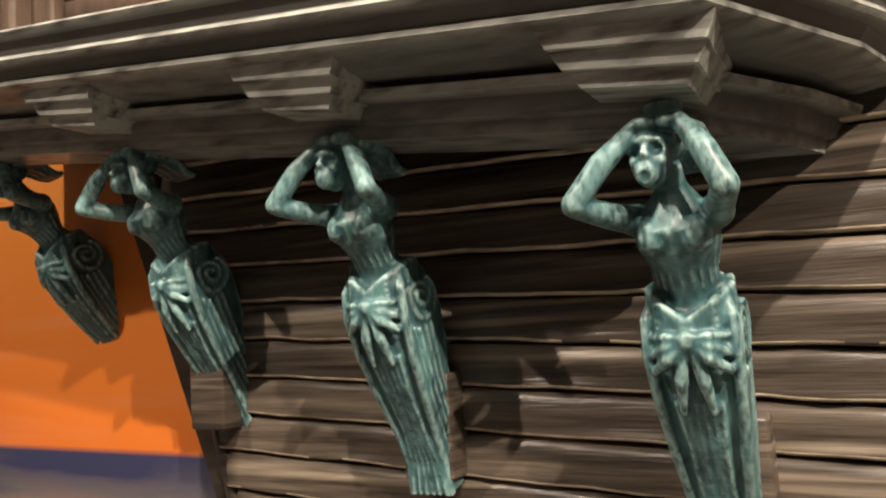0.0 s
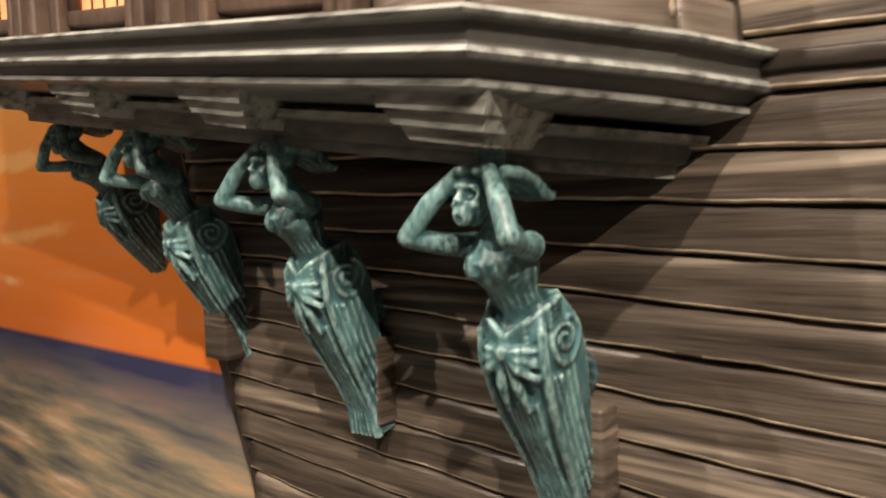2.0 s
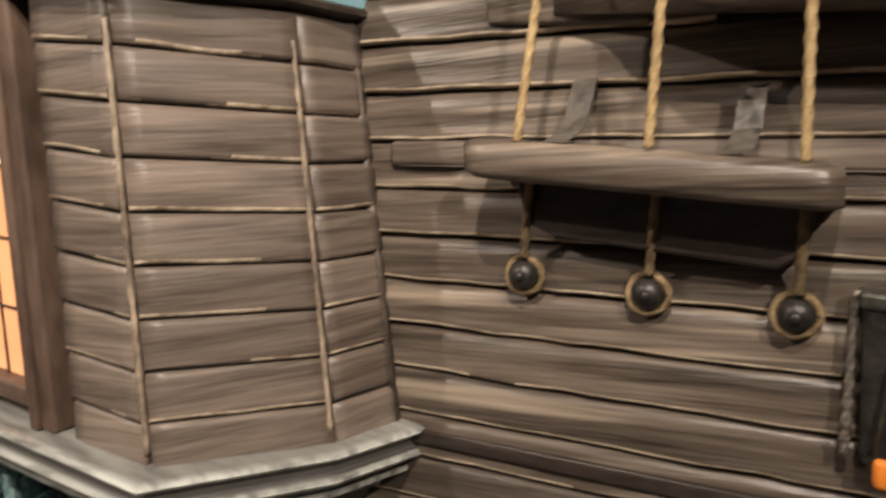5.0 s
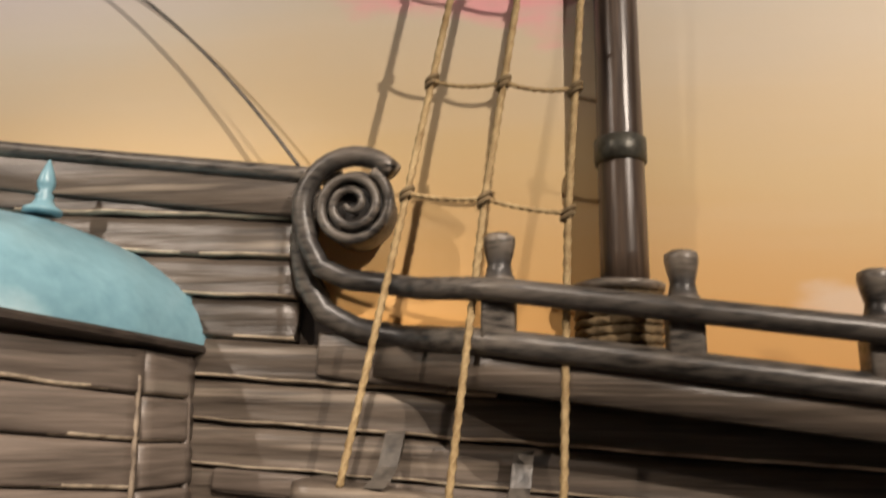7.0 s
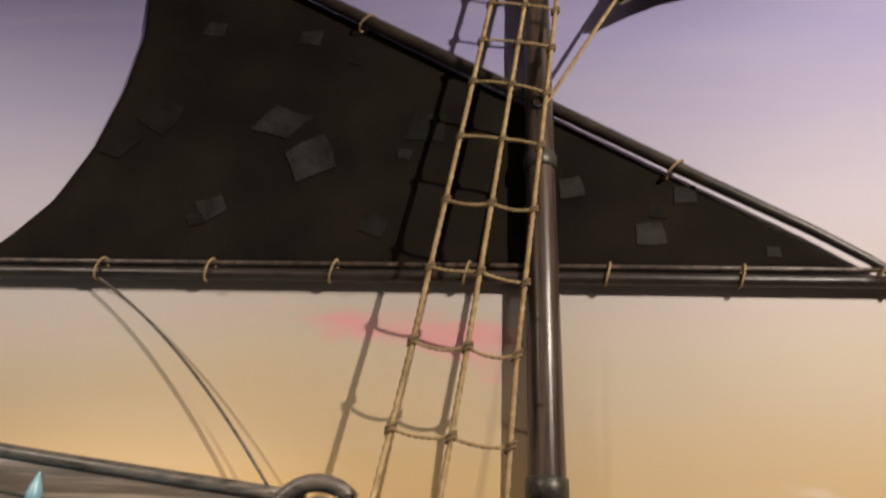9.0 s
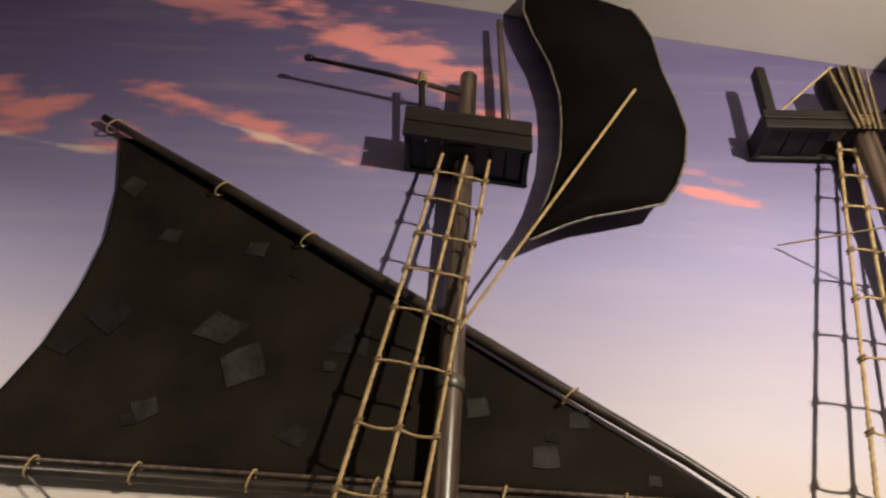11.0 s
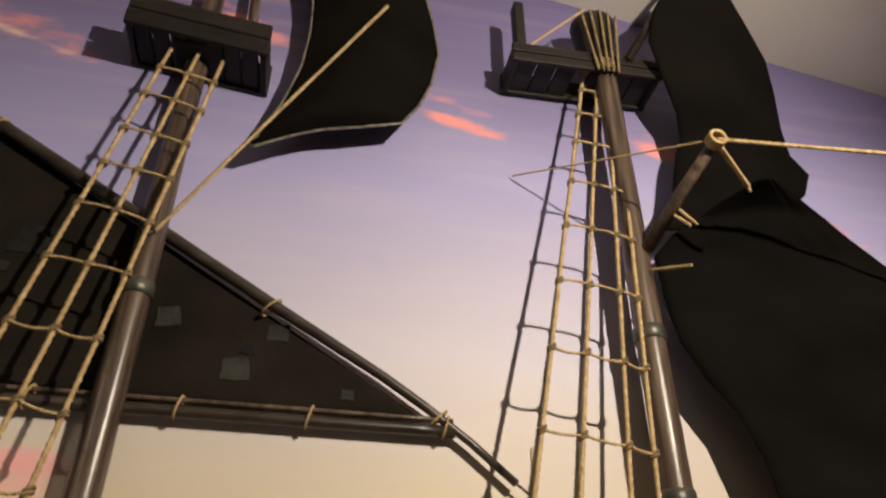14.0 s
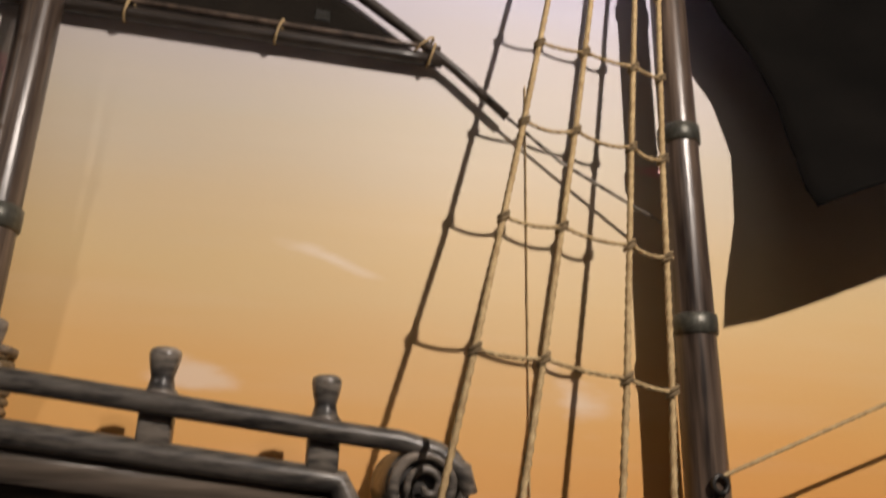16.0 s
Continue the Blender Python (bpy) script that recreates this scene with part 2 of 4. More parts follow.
# ---- the painted wall ----
def mural_material():
    m = bpy.data.materials.new("painted_sunset_mural")
    n, l = nodes_of(m)
    b = n["Principled BSDF"]
    b.inputs["Roughness"].default_value = 0.55
    tc = n.new("ShaderNodeTexCoord")
    sep = n.new("ShaderNodeSeparateXYZ")
    l.new(tc.outputs["Object"], sep.inputs[0])

    def math_node(op, a, c):
        q = n.new("ShaderNodeMath")
        q.operation = op
        for k, v in enumerate((a, c)):
            if isinstance(v, (int, float)):
                q.inputs[k].default_value = v
            else:
                l.new(v, q.inputs[k])
        return q.outputs[0]

    def noise_tex(scale, stretch, detail=5):
        mp = n.new("ShaderNodeMapping")
        mp.inputs["Scale"].default_value = stretch
        l.new(tc.outputs["Object"], mp.inputs["Vector"])
        q = n.new("ShaderNodeTexNoise")
        q.inputs["Scale"].default_value, q.inputs["Detail"].default_value = scale, detail
        l.new(mp.outputs[0], q.inputs["Vector"])
        return q.outputs["Fac"]

    def mixed(fac, a, c):
        q = n.new("ShaderNodeMix")
        q.data_type = "RGBA"
        l.new(fac, q.inputs[0])
        l.new(a, q.inputs[6])
        if isinstance(c, tuple):
            q.inputs[7].default_value = (*c, 1)
        else:
            l.new(c, q.inputs[7])
        return q.outputs[2]

    def ramp_of(fac, stops):
        q = n.new("ShaderNodeValToRGB")
        while len(q.color_ramp.elements) < len(stops):
            q.color_ramp.elements.new(0.5)
        for e, (p, c) in zip(q.color_ramp.elements, stops):
            e.position, e.color = p, (*c, 1)
        l.new(fac, q.inputs[0])
        return q.outputs[0]

    wobble = math_node("MULTIPLY", math_node("SUBTRACT", noise_tex(1.6, (0.5, 1, 2.0)), 0.5), 0.35)
    height = math_node("DIVIDE", math_node("ADD", sep.outputs[2], wobble), 4.0)
    sky = ramp_of(height, SKY)
    streak = noise_tex(5, (0.35, 1, 3.5), 7)
    sky = mixed(math_node("MULTIPLY", ramp_of(streak, [(0.5, (0, 0, 0)), (0.8, (1, 1, 1))]), 0.10), sky, (0.8, 0.7, 0.6))
    puff = noise_tex(7, (0.7, 1, 1.9), 9)
    for x, z, rx, rz, angle, colour, strength in CLOUDS:
        ca, sa = math.cos(radians(angle)), math.sin(radians(angle))
        dx, dz = math_node("SUBTRACT", sep.outputs[0], x), math_node("SUBTRACT", sep.outputs[2], z)
        u = math_node("DIVIDE", math_node("ADD", math_node("MULTIPLY", dx, ca), math_node("MULTIPLY", dz, sa)), rx)
        v = math_node("DIVIDE", math_node("SUBTRACT", math_node("MULTIPLY", dz, ca), math_node("MULTIPLY", dx, sa)), rz)
        far = math_node("SQRT", math_node("ADD", math_node("MULTIPLY", u, u), math_node("MULTIPLY", v, v)), 0.0)
        body = math_node("ADD", math_node("SUBTRACT", 0.85, far), math_node("MULTIPLY", math_node("SUBTRACT", puff, 0.5), 3.2))
        q = n.new("ShaderNodeMapRange")
        q.interpolation_type = "SMOOTHSTEP"
        q.inputs["From Max"].default_value, q.inputs["To Max"].default_value = 0.8, strength
        l.new(body, q.inputs[0])
        sky = mixed(q.outputs[0], sky, colour)
    # the sea below its horizon
    rip = noise_tex(4.5, (0.5, 1, 4.0), 7)
    sea = ramp_of(rip, [(0.33, (0.09, 0.09, 0.10)), (0.45, (0.22, 0.20, 0.15)), (0.53, (0.36, 0.30, 0.20)), (0.61, (0.58, 0.38, 0.22)), (0.69, (0.74, 0.62, 0.50))])
    deep = n.new("ShaderNodeMapRange")
    deep.inputs["From Min"].default_value, deep.inputs["From Max"].default_value = 0.36, 0.56
    l.new(math_node("ADD", sep.outputs[2], math_node("MULTIPLY", math_node("SUBTRACT", rip, 0.5), 0.2)), deep.inputs[0])
    sea = mixed(deep.outputs[0], sea, (0.035, 0.04, 0.10))
    line = n.new("ShaderNodeMapRange")
    line.inputs["From Min"].default_value, line.inputs["From Max"].default_value = 0.568, 0.580
    l.new(sep.outputs[2], line.inputs[0])
    colour = mixed(line.outputs[0], sea, sky)
    l.new(colour, b.inputs["Base Color"])
    bp = n.new("ShaderNodeBump")
    bp.inputs["Strength"].default_value, bp.inputs["Distance"].default_value = 0.08, 0.003
    l.new(noise_tex(60, (1, 1, 1)), bp.inputs["Height"])
    l.new(bp.outputs[0], b.inputs["Normal"])
    return m


SKY = [(0.14, (0.70, 0.17, 0.025)), (0.25, (0.80, 0.25, 0.035)), (0.34, (0.78, 0.36, 0.09)), (0.40, (0.76, 0.43, 0.14)), (0.46, (0.72, 0.53, 0.27)), (0.52, (0.62, 0.55, 0.44)),
       (0.59, (0.57, 0.55, 0.66)), (0.71, (0.35, 0.34, 0.60)), (0.82, (0.17, 0.15, 0.31)), (0.95, (0.09, 0.075, 0.19))]
PINK, PALE = (0.80, 0.30, 0.30), (0.85, 0.72, 0.60)
CLOUDS = [(0.62, 2.09, 0.30, 0.055, -8, (0.85, 0.36, 0.40), 0.85), (0.16, 3.26, 0.50, 0.075, -20, PINK, 0.95), (0.25, 3.20, 0.32, 0.02, -19, PALE, 0.7), (-0.45, 3.26, 0.38, 0.13, -22, PINK, 0.9), (-0.33, 3.13, 0.22, 0.02, -8, PALE, 0.7),
          (0.55, 3.60, 0.55, 0.17, -24, PINK, 0.9), (0.05, 3.75, 0.4, 0.1, -20, PINK, 0.6), (1.46, 3.08, 0.19, 0.035, -18, PINK, 0.95), (1.50, 3.13, 0.15, 0.03, -12, PINK, 0.6), (2.06, 3.08, 0.16, 0.05, -15, PINK, 0.9),
          (2.07, 2.80, 0.10, 0.05, -10, PALE, 0.6), (1.32, 1.83, 0.10, 0.016, -16, PALE, 0.7), (1.72, 1.63, 0.09, 0.05, -35, PALE, 0.6), (1.12, 1.63, 0.09, 0.03, -10, PALE, 0.6), (1.92, 2.06, 0.09, 0.02, -8, (0.85, 0.40, 0.42), 0.8),
          (2.45, 2.90, 0.25, 0.07, -12, PINK, 0.8), (0.48, 3.60, 0.34, 0.055, -30, PINK, 0.9), (0.74, 3.44, 0.30, 0.05, -32, PINK, 0.85), (0.96, 3.30, 0.20, 0.045, -30, PINK, 0.7), (-1.9, 1.06, 0.45, 0.05, 4, (0.9, 0.55, 0.22), 0.6), (-1.75, 0.86, 0.5, 0.03, 3, (0.9, 0.50, 0.18), 0.6), (-2.2, 0.72, 0.5, 0.03, 2, (0.92, 0.6, 0.3), 0.6)]
M_MURAL = mural_material()


def ceiling_z(x):
    return 3.88 - 0.166 * (x - 0.43)


bm = bmesh.new()
slab([(-4.2, 0.0), (5.2, 0.0), (5.2, ceiling_z(5.2) - 0.002), (-4.2, ceiling_z(-4.2) - 0.002)], 0.0, 0.12, bm)
solo("wall_mural", bm, M_MURAL, "wall painted with a sunset sky over a grey sea", "wall", "structure", smooth=False)
# floor out of view, added to close the room for bounced light
solo("floor", box(-4.2, 5.2, -5.0, 0.12, -0.1, 0.0), M_FLOOR, "unseen grey carpeted floor added to close the room", "floor", "structure", smooth=False)
bm = slab([(-4.2, ceiling_z(-4.2)), (5.2, ceiling_z(5.2)), (5.2, ceiling_z(5.2) + 0.1), (-4.2, ceiling_z(-4.2) + 0.1)], -5.0, 0.12)
solo("ceiling", bm, M_PAINT, "plain off-white ceiling above the ship", "ceiling", "structure", smooth=False)
# back and side walls out of view, likewise added for the bounce
for nm, q in (("wall_back", (-4.2, 5.2, -5.1, -5.0)), ("wall_left", (-4.3, -4.2, -5.0, 0.12)), ("wall_right", (5.2, 5.3, -5.0, 0.12))):
    solo(nm, box(*q, 0.0, 4.7), M_PAINT, "unseen plain wall added to close the room", "wall", "structure", smooth=False)

# ---- the hull: backing, planks, mouldings ----
SLOPE = -0.115
LIE = -0.05
HULL_Y = -0.052
hull = thing("ship_hull", (0.5, 0, 1.0), "relief hull of dark weathered planks fixed to the painted wall", "ship")


def stern_x(z):
    return -0.695 - 0.29 * (z - 0.59)


top_l, top_m, top_r = 1.852, 1.640, 1.43
outline = [(stern_x(0.12), 0.12), (2.75, 0.12), (2.75, top_r + SLOPE * 2.75), (1.40, top_r + SLOPE * 1.4), (1.36, top_m - 0.03 + SLOPE * 1.36), (0.50, top_m + SLOPE * 0.5), (0.43, top_m + 0.03 + SLOPE * 0.43),
           (0.39, top_m + 0.10 + SLOPE * 0.39), (0.40, top_l + SLOPE * 0.4), (stern_x(1.95) - 0.25, top_l - SLOPE * 1.3)]
part("backing", slab(outline, -0.028, 0.0), M_DARKWOOD, hull, "dark board behind the planks", smooth=False)


def plank_mesh(length, width, thick, seed):
    """A bowed, lapped plank along x from 0; its lower edge stands proud and is rubbed pale."""
    r = random.Random(seed)
    prof = [(0.0, 0.0), (0.0, 0.60), (0.02, 0.94), (0.085, 1.03), (0.16, 0.92), (0.48, 1.03), (0.80, 0.92), (0.96, 0.72), (1.0, 0.0)]
    n = max(3, int(length / 0.03))
    bm = bmesh.new()
    rows = []
    for k in range(n + 1):
        x = length * k / n
        lo, mid, hi = (noise.noise(Vector((x * s, seed * 3.7, q))) for s, q in ((14, 0.0), (9, 5.0), (12, 9.0)))
        ring = []
        for a, c in prof:
            z = a * width + (lo * 0.0034 if a < 0.1 else hi * 0.002 if a > 0.8 else mid * 0.003)
            y = -thick * c * (1 + 0.18 * mid + 0.10 * noise.noise(Vector((x * 25, a * 4, seed))))
            ring.append(bm.verts.new((x, y, z + LIE * x)))
        rows.append(ring)
    for a, b in zip(rows, rows[1:]):
        for j in range(len(prof) - 1):
            f = bm.faces.new((a[j], b[j], b[j + 1], a[j + 1]))
            f.material_index = 1 if j in (1, 2) and noise.noise(Vector((a[0].co.x * 7, seed, 2))) > -0.55 + 0.10 * j else 0
    bm.faces.new(rows[0][::-1])
    bm.faces.new(rows[-1])
    return finish("plank", bm, (M_PLANK, M_EDGE))


PITCH = 0.0575
for row in range(32):
    zl = 0.1595 + PITCH * row
    x_low = min(2.7, (top_r - zl - PITCH) / 0.065)
    x_deck = min(1.355, (top_m - zl - PITCH) / 0.065)
    x_quarter = min(0.385, (top_l - zl - PITCH) / 0.065)
    x_end = x_low if x_low > 1.42 else x_deck if x_deck > 0.42 else x_quarter
    x = stern_x(zl + 0.05) + 0.012 - (0.55 if zl > 1.1 else 0.0)
    ob = new("plank", plank_mesh(max(0.2, x_end - x), PITCH - 0.002, 0.024, 11 + row))
    ob.parent = hull
    ob.location = Vector((x, -0.028, zl + LIE * x)) - hull.location


def strip(x0, x1, zl, h, y0, y1, bevel, slope=SLOPE):
    return box(x0, x1, y1, y0, zl, zl + h, bevel, slope)


part("wale", strip(0.285, 2.70, 1.393, 0.030, -0.05, -0.062, 0.006, LIE), M_CABIN, hull, "pale rubbed moulding along the planks")
bm = bmesh.new()
plan = [(0.50, -0.03), (0.50, -0.062), (0.56, -0.080), (0.61, -0.120), (0.66, -0.150), (1.335, -0.150), (1.335, -0.03)]
ends = [[bm.verts.new((x, y, top_m + dz + SLOPE * x)) for x, y in plan] for dz in (-0.052, -0.002)]
bm.faces.new(ends[0])
bm.faces.new(ends[1][::-1])
for k in range(len(plan)):
    j = (k + 1) % len(plan)
    bm.faces.new((ends[0][k], ends[1][k], ends[1][j], ends[0][j]))
part("deck_edge", soften(bm, 0.005), M_PLANK, hull, "overhanging plank edge of the deck")
part("sheer_strake", strip(0.42, 0.60, top_m - 0.062, 0.060, -0.03, -0.060, 0.005), M_PLANK, hull, "plank following the deck edge")
part("sheer_strake", strip(-1.25, 0.385, top_l - 0.058, 0.056, -0.03, -0.060, 0.005), M_PLANK, hull, "plank following the hull top")
part("sheer_strake", strip(1.41, 2.72, top_r - 0.060, 0.058, -0.03, -0.060, 0.005), M_PLANK, hull, "plank following the low deck edge")
# thin proud strip, coloured dark to paint in the shade of a plank gap
part("dark_batten", strip(0.288, 2.70, 1.040, 0.020, -0.03, -0.0575, 0.003, LIE), M_DARKWOOD, hull, "dark strip standing in for a deep shadowed gap between planks")
part("stern_edge", sweep([(stern_x(z), -0.03, z) for z in (0.12, 0.5, 0.9, 1.2)], 0.016, 8), M_DARKWOOD, hull, "dark rounded stern post")
# top cap of the quarter, the deck cap and the rail
part("top_cap", sweep([(x, -0.055, top_l + 0.006 + SLOPE * x + (0.012 * max(0, -x - 0.0))) for x in np.linspace(-1.2, 0.44, 24)], 0.016, 10, flat=0.8), M_RAIL, hull, "dark rounded cap along the hull top")
low = [(0.405, -0.062, 1.79), (0.392, -0.062, 1.745)] + [(0.392 + 0.0, -0.062, 1.70), (0.402, -0.062, 1.655), (0.43, -0.062, 1.615), (0.475, -0.062, 1.592)]
low += [(x, -0.062 - 0.09 * min(1.0, (x - 0.54) / 0.12), top_m + 0.003 + SLOPE * x) for x in np.linspace(0.54, 1.325, 20)] + [(1.345, -0.150, 1.455), (1.349, -0.145, 1.40)]
part("deck_cap", sweep(low, 0.017, 10), M_RAIL, hull, "dark rounded cap along the deck edge")


def scroll(cx, cz, r, y, turns, start, grow=1):
    pts, rad = [], []
    n = int(46 * turns)
    for k in range(n + 1):
        s = k / n
        a = radians(start) + grow * 2 * math.pi * turns * s
        rr = r * (1 - s) ** 0.85 + 0.004
        pts.append((cx + rr * math.cos(a), y - 0.010 * s, cz + rr * math.sin(a)))
        rad.append(0.0085 * (1 - 0.45 * s))
    return sweep(pts, rad, 8)


def disc(cx, cz, r, y0, y1, bevel=0.006):
    bm = bmesh.new()
    ring = [(cx + r * math.cos(2 * math.pi * k / 36), cz + r * math.sin(2 * math.pi * k / 36)) for k in range(36)]
    slab(ring, y0, y1, bm)
    return soften(bm, bevel, 2, 50) if bevel else bm


def rail_y(x):
    """The rail swings out from the scroll to its posts."""
    return -0.085 - 0.087 * min(1.0, max(0.0, (x - 0.52) / 0.14))


rail = thing("deck_rail", (0.9, -0.07, 1.5), "dark carved rail with scrolled ends along the deck", "rail")
up = [(0.468 + 0.072 * math.cos(radians(a)), -0.085, 1.757 + 0.072 * math.sin(radians(a))) for a in np.linspace(40, 205, 14)]
up += [(0.408, -0.085, 1.705), (0.428, -0.085, 1.672), (0.468, -0.085, 1.655), (0.515, -0.085, 1.650)]
up += [(x, rail_y(x), 1.703 + SLOPE * x) for x in np.linspace(0.57, 1.34, 24)] + [(1.40, -0.172, 1.543), (1.45, -0.172, 1.531), (1.485, -0.172, 1.507), (1.492, -0.172, 1.478)]
part("hand_rail", sweep(up, 0.0145, 10), M_RAIL, rail, "dark rounded hand rail")
for cx, cz, yf, g in ((0.468, 1.757, -0.085, -1), (1.436, 1.488, -0.172, -1)):
    part("scroll_disc", disc(cx, cz, 0.052, yf, -0.03), M_RAIL, rail, "round scroll end")
    part("scroll_spiral", scroll(cx, cz, 0.05, yf - 0.003, 2.6, 60, g), M_RAIL, rail, "carved spiral on the scroll end")

POST_Y = -0.145


def rail_post(x, zb, h):
    s = h / 0.14
    ob = thing("rail_post", (x, POST_Y, zb), "short carved charcoal wooden post in the deck rail", "post", "posts along the deck rail")
    body = box(x - 0.0205, x + 0.0205, POST_Y - 0.020, POST_Y + 0.020, zb, zb + 0.068 * s, 0.005)
    part("shaft", body, M_RAIL, ob)
    bm = bmesh.new()
    rings = []
    for z, r in ((0.066, 0.0225), (0.078, 0.023), (0.088, 0.016), (0.102, 0.0135), (0.115, 0.0165), (0.130, 0.019), (0.138, 0.0185), (0.142, 0.013)):
        rings.append([bm.verts.new((x + r * sx * (1 if abs(sx) + abs(sy) < 2 else 0.8), POST_Y + r * sy * (1 if abs(sx) + abs(sy) < 2 else 0.8), zb + z * s)) for sx, sy in ((-1, -1), (0, -1.05), (1, -1), (1.05, 0), (1, 1), (0, 1.05), (-1, 1), (-1.05, 0))])
    for a, b in zip(rings, rings[1:]):
        for j in range(8):
            bm.faces.new((a[j], a[(j + 1) % 8], b[(j + 1) % 8], b[j]))
    bm.faces.new(rings[-1])
    bm.faces.new(rings[0][::-1])
    part("knob", bm, M_RAIL, ob)
    return ob


for x in (0.672, 0.885, 1.094, 1.303):
    rail_post(x, 1.632 + SLOPE * x + 0.010, 0.132)

# ---- the stern cabin ----
CS = -0.142


def cz(zl, x):
    return zl + CS * x


PLAN = [(-1.15, -0.315), (0.111, -0.315), (0.222, -0.152), (0.282, -0.05)]
cabin = thing("stern_cabin", (-0.4, -0.1, 1.09), "projecting ship's stern cabin of grey-brown planks with lit windows", "cabin")


def corner(k, zl):
    """A corner of the cabin's plan at a height; the side walls spread towards the ledge."""
    f = min(1.0, max(0.0, (zl - 1.09) / 0.5))
    x = (PLAN[k][0], 0.122, 0.240 - 0.018 * f, 0.264 - 0.030 * f)[k]
    return (x, PLAN[k][1])


def wall_panel(a, b, z0, z1, t=0.03, a1=None, b1=None):
    """A wall from a to b in plan, its outer face on that line; a1 and b1 give the line at its top."""
    bm = bmesh.new()
    vs = []
    for z, p0, p1 in ((z0, a, b), (z1, a1 or a, b1 or b)):
        d = Vector((p1[0] - p0[0], p1[1] - p0[1], 0)).normalized()
        q = Vector((-d.y, d.x, 0)) * t
        for p in (p0, p1, (p1[0] + q.x, p1[1] + q.y), (p0[0] + q.x, p0[1] + q.y)):
            vs.append(bm.verts.new((p[0], p[1], cz(z, p[0]))))
    for f in ((0, 1, 5, 4), (1, 2, 6, 5), (2, 3, 7, 6), (3, 0, 4, 7), (0, 3, 2, 1), (4, 5, 6, 7)):
        bm.faces.new([vs[k] for k in f])
    return bm


CAB0, CAB1 = 1.085, 1.588
for k in (1, 2):
    part("side_wall", wall_panel(corner(k, CAB0), corner(k + 1, CAB0), CAB0, CAB1, 0.03, corner(k, CAB1), corner(k + 1, CAB1)), M_DARKWOOD, cabin, smooth=False)
part("front_wall", wall_panel((0.0, -0.315), corner(1, CAB0), CAB0, CAB1), M_DARKWOOD, cabin, smooth=False)


def cabin_plank(a, b, zl, h, seed):
    """A plank of the cabin wall along the line a to b."""
    prof = [(0.0, 0.0), (0.0, 0.6), (0.03, 0.95), (0.09, 1.0), (0.45, 0.9), (0.85, 0.8), (0.98, 0.6), (1.0, 0.0)]
    a, b = Vector((*a, 0)), Vector((*b, 0))
    d = (b - a).normalized()
    out = Vector((d.y, -d.x, 0))
    n = max(4, int((b - a).length / 0.02))
    bm = bmesh.new()
    rows = []
    for k in range(n + 1):
        p = a.lerp(b, k / n)
        w = noise.noise(Vector((k * 0.35, seed, 0)))
        ring = []
        for s, c in prof:
            v = p + out * (0.011 * c * (1 + 0.25 * w)) + Vector((0, 0, cz(zl + s * h + (w * 0.0022 if s < 0.1 else 0), p.x)))
            ring.append(bm.verts.new(v))
        rows.append(ring)
    for r0, r1 in zip(rows, rows[1:]):
        for j in range(len(prof) - 1):
            f = bm.faces.new((r0[j], r1[j], r1[j + 1], r0[j + 1]))
            f.material_index = 1 if j in (1, 2) and noise.noise(Vector((r0[0].co.x * 11, seed, 2))) > -0.35 + 0.15 * j else 0
    bm.faces.new(rows[0][::-1])
    bm.faces.new(rows[-1])
    return bm


H = 0.0562
for row in range(9):
    zl = 1.1385 - H + H * row
    P1, P2, P3 = (corner(k, zl + H / 2) for k in (1, 2, 3))
    for i, (a, b) in enumerate((((0.012, -0.315), P1), (P1, P2), (P2, P3))):
        part("plank", cabin_plank(a, b, zl, H - 0.002, row * 3 + i), (M_CABIN, M_EDGE), cabin)
for k in (1, 2):
    pts = []
    for j in range(46):
        p = corner(k, CAB0 + 0.02 + j * 0.01)
        pts.append((p[0] + 0.004 + 0.0012 * noise.noise(Vector((j * 0.5, k, 7))), p[1] - 0.0085, cz(CAB0 + 0.02, p[0]) + j * 0.01))
    part("corner_strip", sweep(pts, [0.0036 + 0.0020 * noise.noise(Vector((j * 0.6, k * 9, 0))) for j in range(46)], 6), M_STRIP, cabin, "pale rubbed corner strip")
part("corner_bead", sweep([(corner(3, CAB0)[0] + 0.005, -0.058, cz(CAB0, 0.27)), (corner(3, CAB1)[0] + 0.003, -0.06, cz(CAB1, 0.24))], 0.006, 6), M_CABIN, cabin)


def swept_ledge(outline, profile, material, name, label):
    """A moulding whose profile of (inset, drop) follows the outline in plan."""
    P = [Vector((*p, 0)) for p in outline]
    nrm = []
    for k in range(len(P)):
        ds = []
        if k:
            ds.append((P[k] - P[k - 1]).normalized())
        if k < len(P) - 1:
            ds.append((P[k + 1] - P[k]).normalized())
        ns = [Vector((-d.y, d.x, 0)) for d in ds]
        q = sum(ns, Vector((0, 0, 0))).normalized()
        nrm.append(q / max(0.4, q.dot(ns[0])))
    bm = bmesh.new()
    cols = []
    for k, p in enumerate(P):
        cols.append([bm.verts.new((p.x + nrm[k].x * i, min(p.y + nrm[k].y * i, -0.012), 0)) for i, _ in profile])
        for v, (_, dz) in zip(cols[-1], profile):
            v.co.z = cz(LEDGE, v.co.x) + dz
    for a, b in zip(cols, cols[1:]):
        for j in range(len(profile) - 1):
            bm.faces.new((a[j], b[j], b[j + 1], a[j + 1]))
    bm.faces.new(cols[0])
    bm.faces.new(cols[-1][::-1])
    return part(name, bm, material, cabin, label, smooth=False)


